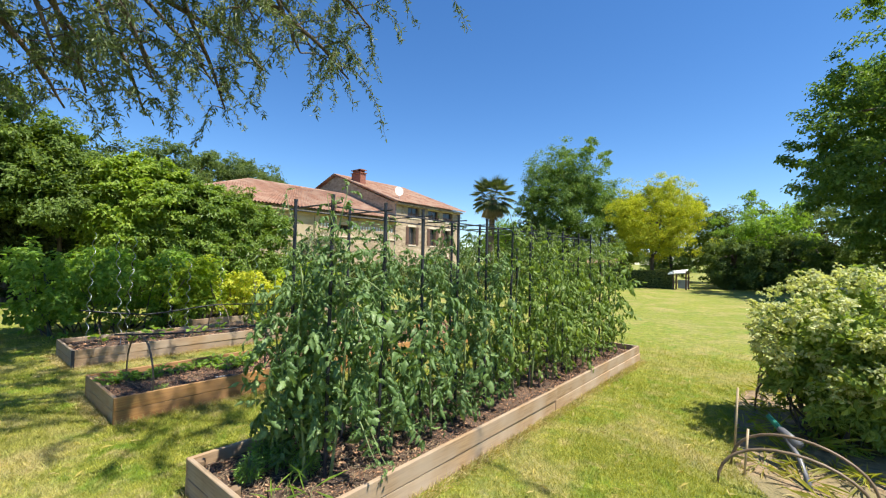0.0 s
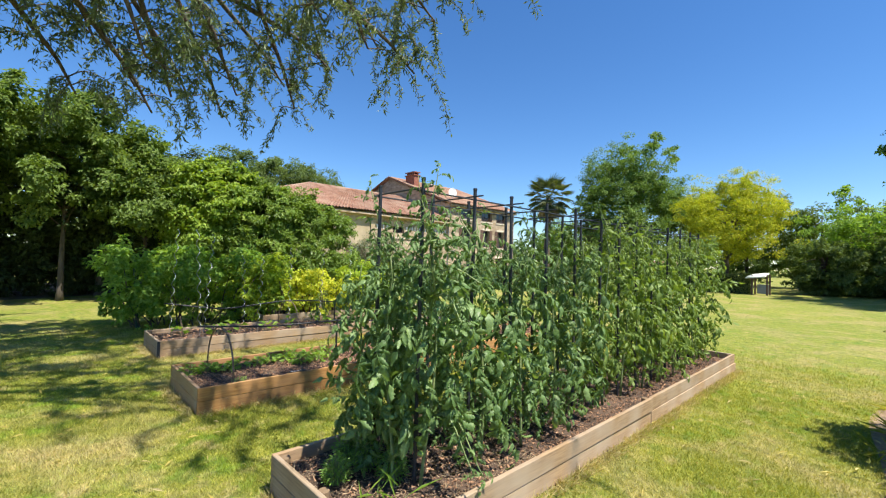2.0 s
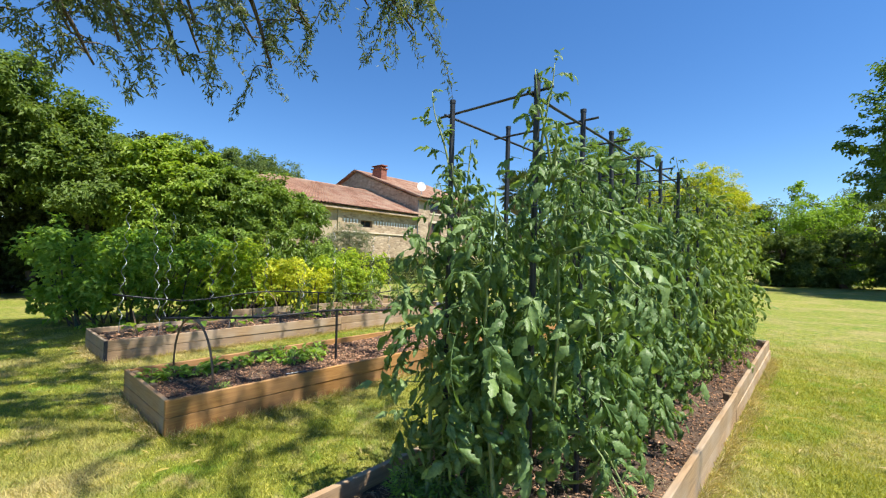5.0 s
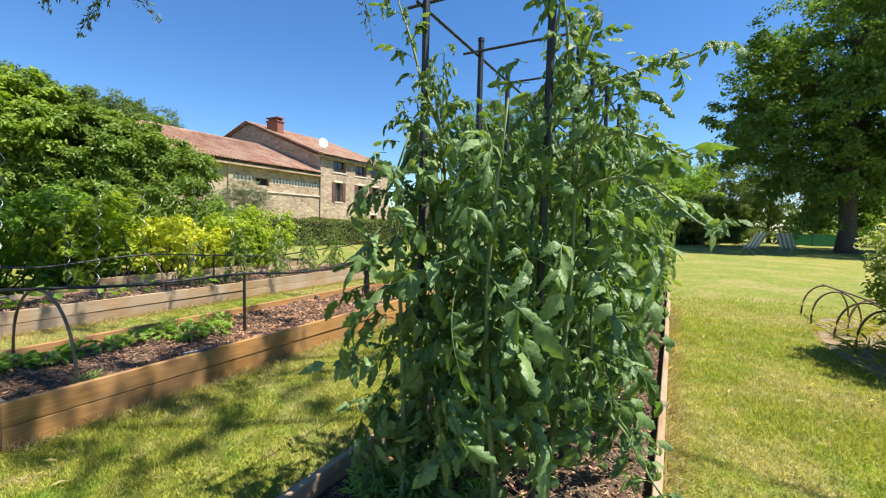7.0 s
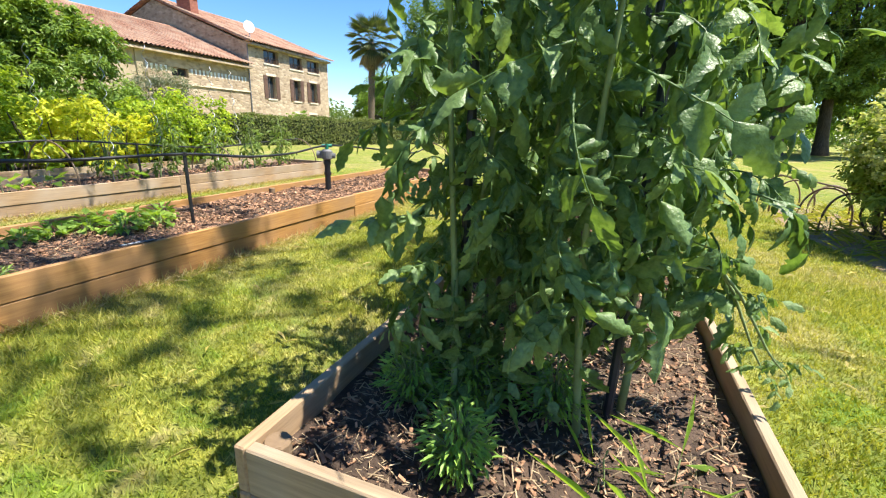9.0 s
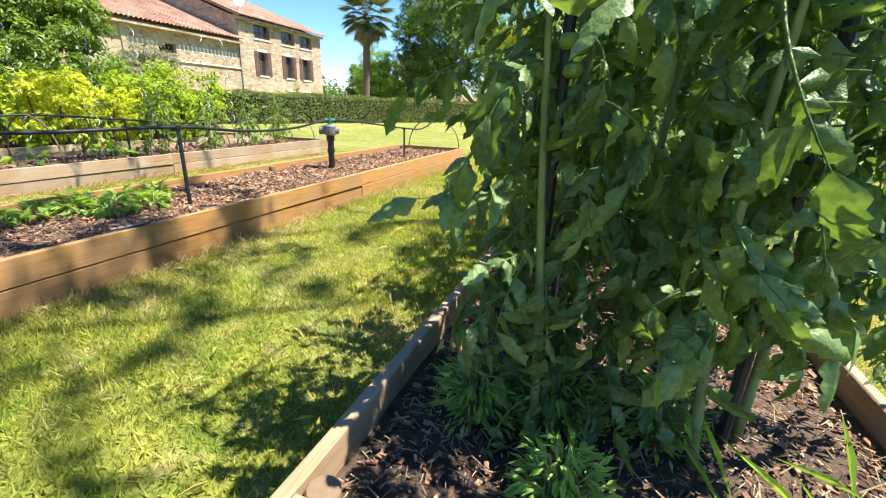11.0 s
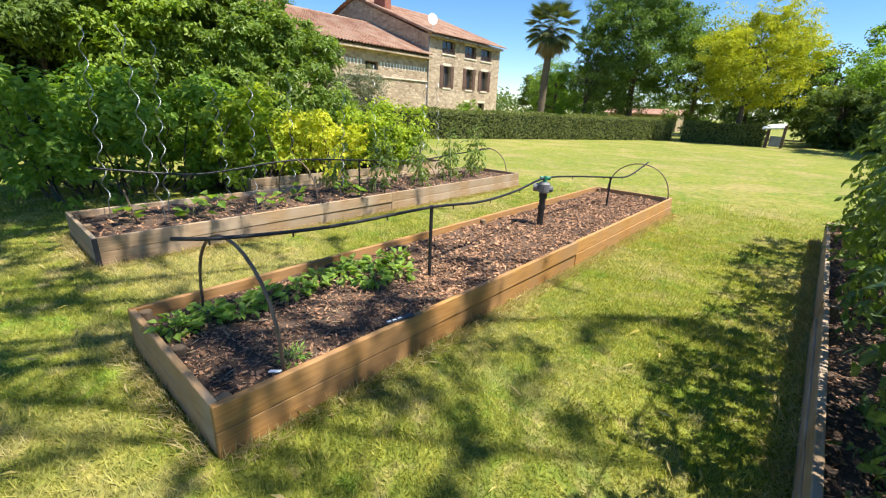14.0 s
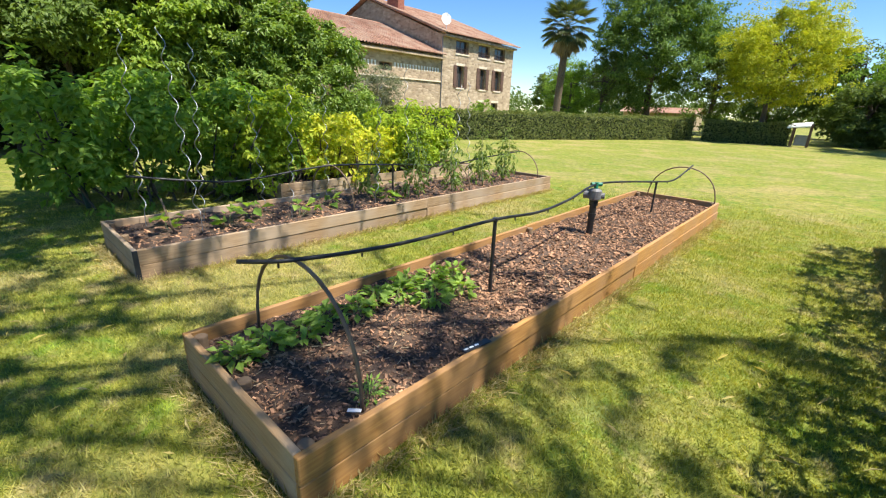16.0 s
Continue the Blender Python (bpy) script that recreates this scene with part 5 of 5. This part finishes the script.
for i, (x, y) in enumerate([(2.46, 0.30), (2.62, 0.34), (2.55, 0.16)]):
    small_plant("onion_plant", "onion plant with long arching yellow-green leaves", x, y, 0.17, 6, 0.06, 0.20, SALAD, 440 + i, 0.05, 0.14, group="onions")
for i, (x, y) in enumerate([(-3.35, 0.55), (-3.1, 1.0), (-3.4, 1.3), (-3.1, 1.75), (-3.4, 2.2), (-3.1, 2.9), (-3.4, 3.2)]):
    small_plant("courgette_plant", "courgette plant with broad leaves on stalks", x, y, 0.19, 9, 0.22, 0.12, RASP, 450 + i, 0.85, 0.22, group="courgettes")
for i, (x, y) in enumerate([(-3.45, 3.0), (-3.1, 3.4), (-3.4, 3.8), (-3.1, 4.2), (-3.45, 4.6), (-3.1, 4.95), (-3.4, 5.3), (-3.1, 5.6), (-3.4, 5.95)]):
    tomato_plant("young tomato plant on a spiral stake", 500 + i, 40, 0.66 + 0.12 * (i % 3), 0.10, 0.60, x, y, 0.15, False, True, (), 1)

# ---- hooped plot beside the flowering shrub ----
pl = Buf()
pv = [(4.9 + 0.62 * math.cos(a) * (1 + 0.06 * math.sin(5 * a)), 4.6 + 2.2 * math.sin(a) * (1 + 0.04 * math.sin(7 * a)), 0.004) for a in np.linspace(0, 2 * math.pi, 40, endpoint=False)]
pl.add(pv, [list(range(40))])
solo("bare_plot", pl, surface("dry earth", (0.17, 0.115, 0.065), (0.38, 0.27, 0.165), 14.0, 0.95, 0.8, 40.0, (1, 1, 1), "World", "", 0.2, 0.0, (0.20, 0.17, 0.08), 2.0, 0.03), "patch of dry bare earth with weeds", "soil", kind="structure")
hm = Buf().tube([(0.42 - 0.42 * math.cos(math.pi * i / 16), 0.03 * math.sin(6 * i / 16), 0.34 * math.sin(math.pi * i / 16) ** 0.8) for i in range(17)], 0.011, 7).mesh("arch", True)
for i, (x, y, r) in enumerate([(4.36, 2.62, 4), (4.40, 3.05, -6)]):
    s = thing("plot_hoop", "low brown hoop bent over the plot", "hoop", pose(x, y, -0.01, 0, 0, r), "plot hoops")
    part("arch", hm, HOOPM, s)
hn = Buf().tube([(0.24 - 0.24 * math.cos(math.pi * i / 16), 0.03 * math.sin(6 * i / 16), 0.44 * math.sin(math.pi * i / 16) ** 0.8) for i in range(17)], 0.011, 7).mesh("arch", True)
for i, (x, y, r) in enumerate([(4.46, 4.75, 12), (4.44, 5.3, -8), (4.62, 5.55, 20), (4.42, 6.1, 6), (4.48, 6.85, -10)]):
    s = thing("plot_hoop", "narrow brown hoop standing over the plot", "hoop", pose(x, y, -0.01, 0, 0, r), "plot hoops")
    part("arch", hn, HOOPM, s)
solo("cross_cane", Buf().tube([(4.72, 4.7, 0.445), (4.70, 5.7, 0.45), (4.70, 6.9, 0.435)], 0.011, 6), HOOPM, "brown cane tied along the hoop tops", "cane", smooth=True)
for i in range(26):
    x, y = 4.9 + 0.5 * math.cos(2.4 * i) * math.sqrt((i + 1) / 26), 4.5 + 1.95 * math.sin(2.4 * i) * math.sqrt((i + 1) / 26)
    small_plant("weed_tuft", "tuft of long weeds in dry earth", x, y, 0.0, 26, 0.12, 0.22, BLADE, 520 + i, 0.06, 0.12, "weed", "plot weeds")
for i, (x, y, h) in enumerate([(4.40, 3.32, 0.55), (4.5, 2.9, 0.35), (5.5, 3.3, 0.45)]):
    solo("stick", Buf().tube([(x, y, 0), (x + 0.02, y + 0.02, h)], 0.009, 6), BAMBOO, "dry upright stick in the plot", "stick", "plot sticks", smooth=True)
wc = thing("hose_lance", "grey garden hose lance with green grip", "garden tool", pose(4.72, 3.3, 0.0))
part("tube", Buf().tube([(0.16, -0.35, 0.02), (0.1, -0.12, 0.14), (0.0, 0.06, 0.24)], 0.018, 8), GREYP, wc, smooth=True)
part("head", Buf().tube([(0.10, -0.03, 0.2), (-0.02, 0.08, 0.27)], [0.04, 0.026], 12), GREYP, wc, smooth=True)
part("grip", Buf().tube([(-0.02, 0.08, 0.27), (-0.1, 0.16, 0.33)], [0.026, 0.02], 10), GREENP, wc, "green grip")

# ---- deck chairs and shed across the lawn ----


def deck_chair(x, y, rz):
    t = thing("deck_chair", "folding deck chair with pale striped canvas under trees", "chair", pose(x, y, 0, 0, 0, rz), "deck chairs")
    for s in (-0.3, 0.3):
        part("leg", Buf().tube([(s, -0.45, 0.0), (s, 0.5, 1.05)], 0.02, 6), BAMBOO, t)
        part("leg", Buf().tube([(s * 0.9, 0.45, 0.0), (s * 0.9, -0.45, 0.45)], 0.02, 6), BAMBOO, t)
    for k in range(6):
        x0 = -0.28 + 0.0935 * k
        v, n = [], 9
        for i in range(n):
            u = i / (n - 1)
            yy, zz = -0.42 + 0.9 * u, 0.42 - 0.35 * math.sin(math.pi * min(1, u * 1.3)) * (1 - u) + 0.62 * u ** 1.6
            v += [(x0, yy, zz), (x0 + 0.092, yy, zz), (x0, yy, zz - 0.008), (x0 + 0.092, yy, zz - 0.008)]
        f = []
        for i in range(n - 1):
            a = 4 * i
            f += [(a, a + 1, a + 5, a + 4), (a + 2, a + 6, a + 7, a + 3), (a, a + 4, a + 6, a + 2), (a + 1, a + 3, a + 7, a + 5)]
        part("canvas_stripe", Buf().add(v, f), WHITE if k % 2 else CANVAS, t)
    return t


deck_chair(6.35, 24.6, -150)
deck_chair(7.9, 26.2, 150)
sh = thing("shelter", "small open shelter with a white sloping roof", "shed", pose(-0.75, 29.6, 0))
part("roof", Buf().box(-0.5, -0.6, 1.12, 0.45, 0.6, 1.18, Matrix.Rotation(radians(9), 4, "X") @ Matrix.Rotation(radians(-7), 4, "Y")), WHITE, sh)
for x, y in ((-0.38, -0.42), (0.33, -0.42), (-0.38, 0.42), (0.33, 0.42)):
    part("post", Buf().box(x - 0.04, y - 0.04, 0, x + 0.04, y + 0.04, 1.16 + x * 0.1), SHUTTER, sh)
part("back_panel", Buf().box(-0.3, 0.5, 0.05, 0.26, 0.54, 0.6), CANVAS, sh)
nt_ = thing("fence_net", "green netting fence beyond the trees", "fence", pose(12.2, 41, 0))
part("net", Buf().box(-2, -0.01, 0.05, 2, 0.01, 0.9), NETTING, nt_)
for q in range(3):
    part("post", Buf().tube([(-2 + 2 * q, 0, 0), (-2 + 2 * q, 0, 1.0)], 0.03, 6), POSTM, nt_)

# ---- small things ----
tag = thing("plant_tag", "black plastic plant tag with pale writing on the board", "label", pose(-0.028, 0.98, BH + 0.003, 0, 0, 82))
part("plate", Buf().chamfer(-0.09, -0.02, 0, 0.09, 0.02, 0.006, 0.002), BLACK, tag)
for k in range(3):
    part("writing", Buf().box(-0.08 + 0.035 * k, -0.006, 0.0061, -0.055 + 0.035 * k, 0.006, 0.0068), WHITE, tag)
solo("white_tag", Buf().box(-0.03, -0.008, 0, 0.03, 0.008, 0.004), WHITE, "small white plant tag on soil", "label", at=pose(-0.10, 0.30, 0.215, 12, -10, 30))
gf_ = np.random.default_rng(61)
fl = Buf()
n = 1500
pos = np.column_stack([gf_.uniform(-6, 6, n), gf_.uniform(-2.0, 7, n), np.full(n, 0.035)])
keep = np.array([not any(b[0] - 0.02 < p[0] < b[1] + 0.02 and b[2] - 0.02 < p[1] < b[3] + 0.02 for b in BEDS.values()) for p in pos])
pos = pos[keep]
n = len(pos)
ln = gf_.uniform(0.035, 0.105, n)
leaves(fl, pos, np.column_stack([gf_.normal(size=(n, 2)), 0.1 * gf_.normal(size=n)]), np.column_stack([0.3 * gf_.normal(size=(n, 2)), np.ones(n)]), ln, ln * 0.17, 0.2)
solo("fallen_leaves", fl, FALLEN, "narrow yellow fallen leaves scattered on the lawn", "leaves", kind="stuff")

# ---- grass blades near the path ----


def grass(label, x0, x1, y0, y1, per_m2, h, seed, w=0.0035):
    g = np.random.default_rng(seed)
    n = int((x1 - x0) * (y1 - y0) * per_m2)
    p = np.column_stack([g.uniform(x0, x1, n), g.uniform(y0, y1, n)])
    far_ = np.hypot(p[:, 0] - 2.2, p[:, 1] + 0.2)
    p = p[g.random(n) < np.clip(1.25 - far_ / 7.5, 0.06, 1.0) * np.clip((10.5 - far_) / 3, 0, 1)]
    n = len(p)
    ok = np.ones(n, bool)
    for b in BEDS.values():
        ok &= ~((p[:, 0] > b[0] - 0.004) & (p[:, 0] < b[1] + 0.004) & (p[:, 1] > b[2] - 0.004) & (p[:, 1] < b[3] + 0.004))
    ok &= ~(((p[:, 0] - 4.9) / 0.6) ** 2 + ((p[:, 1] - 4.6) / 2.15) ** 2 < 1)
    p = p[ok]
    n = len(p)
    tall = 0.55 + 0.9 * g.random(n) ** 2
    tall *= 0.7 + 0.6 * (np.sin(p[:, 0] * 2.3 + 1.3 * np.sin(p[:, 1] * 1.7)) * np.sin(p[:, 1] * 2.9 + 0.4) * 0.5 + 0.5)
    az = g.uniform(0, 6.28, n)
    lean = g.normal(size=(n, 2)) * 0.55
    a = np.column_stack([np.cos(az), np.sin(az)]) * w
    base0, base1 = np.column_stack([p - a, np.zeros(n)]), np.column_stack([p + a, np.zeros(n)])
    tip = np.column_stack([p + lean * (h * tall)[:, None], h * tall])
    v = np.stack([base0, base1, tip], 1).reshape(-1, 3)
    f = (np.arange(n)[:, None] * 3 + [0, 1, 2])
    me = bpy.data.meshes.new("grass")
    me.vertices.add(len(v))
    me.vertices.foreach_set("co", v.ravel())
    me.loops.add(3 * n)
    me.loops.foreach_set("vertex_index", f.ravel().astype(np.int32))
    me.polygons.add(n)
    me.polygons.foreach_set("loop_start", (np.arange(n) * 3).astype(np.int32))
    me.update(calc_edges=True)
    me.materials.append(BLADE)
    ob = new("grass", me)
    return tagged(ob, label, "grass", kind="stuff")


grass("short mown grass blades, green and straw-coloured", -8.5, 8.5, -2.2, 10.5, 10500, 0.026, 1, 0.0031)


def board_straw(key, sides, per_m, seed):
    """Uncut dry stalks along the foot of a bed's boards."""
    x0, x1, y0, y1 = BEDS[key]
    g = np.random.default_rng(seed)
    b = Buf()
    for px, py, qx, qy, nx, ny in sides:
        n = int(per_m * math.hypot(qx - px, qy - py))
        u, d = g.random(n), 0.008 + 0.10 * g.random(n) ** 2
        pos = np.column_stack([px + (qx - px) * u + nx * d, py + (qy - py) * u + ny * d, np.full(n, 0.002)])
        ax = np.column_stack([g.normal(size=(n, 2)) * 0.8 + np.array([nx, ny]) * 0.5, 0.2 + g.random(n)])
        ln = g.uniform(0.03, 0.085, n)
        leaves(b, pos, ax, g.normal(size=(n, 3)), ln, 0.004, 0.1)
    return solo("dry_grass", b, DRYBLADE, "dry uncut grass along the foot of the boards", "grass", "dry grass edges", "stuff")


for bed, seed_ in (("a", 81), ("b", 82), ("c", 83)):
    bx0, bx1, by0, by1 = BEDS[bed]
    board_straw(bed, [(bx1, by0, bx1, by1, 1, 0), (bx0, by0, bx0, by1, -1, 0), (bx0, by0, bx1, by0, 0, -1)], 620, seed_)
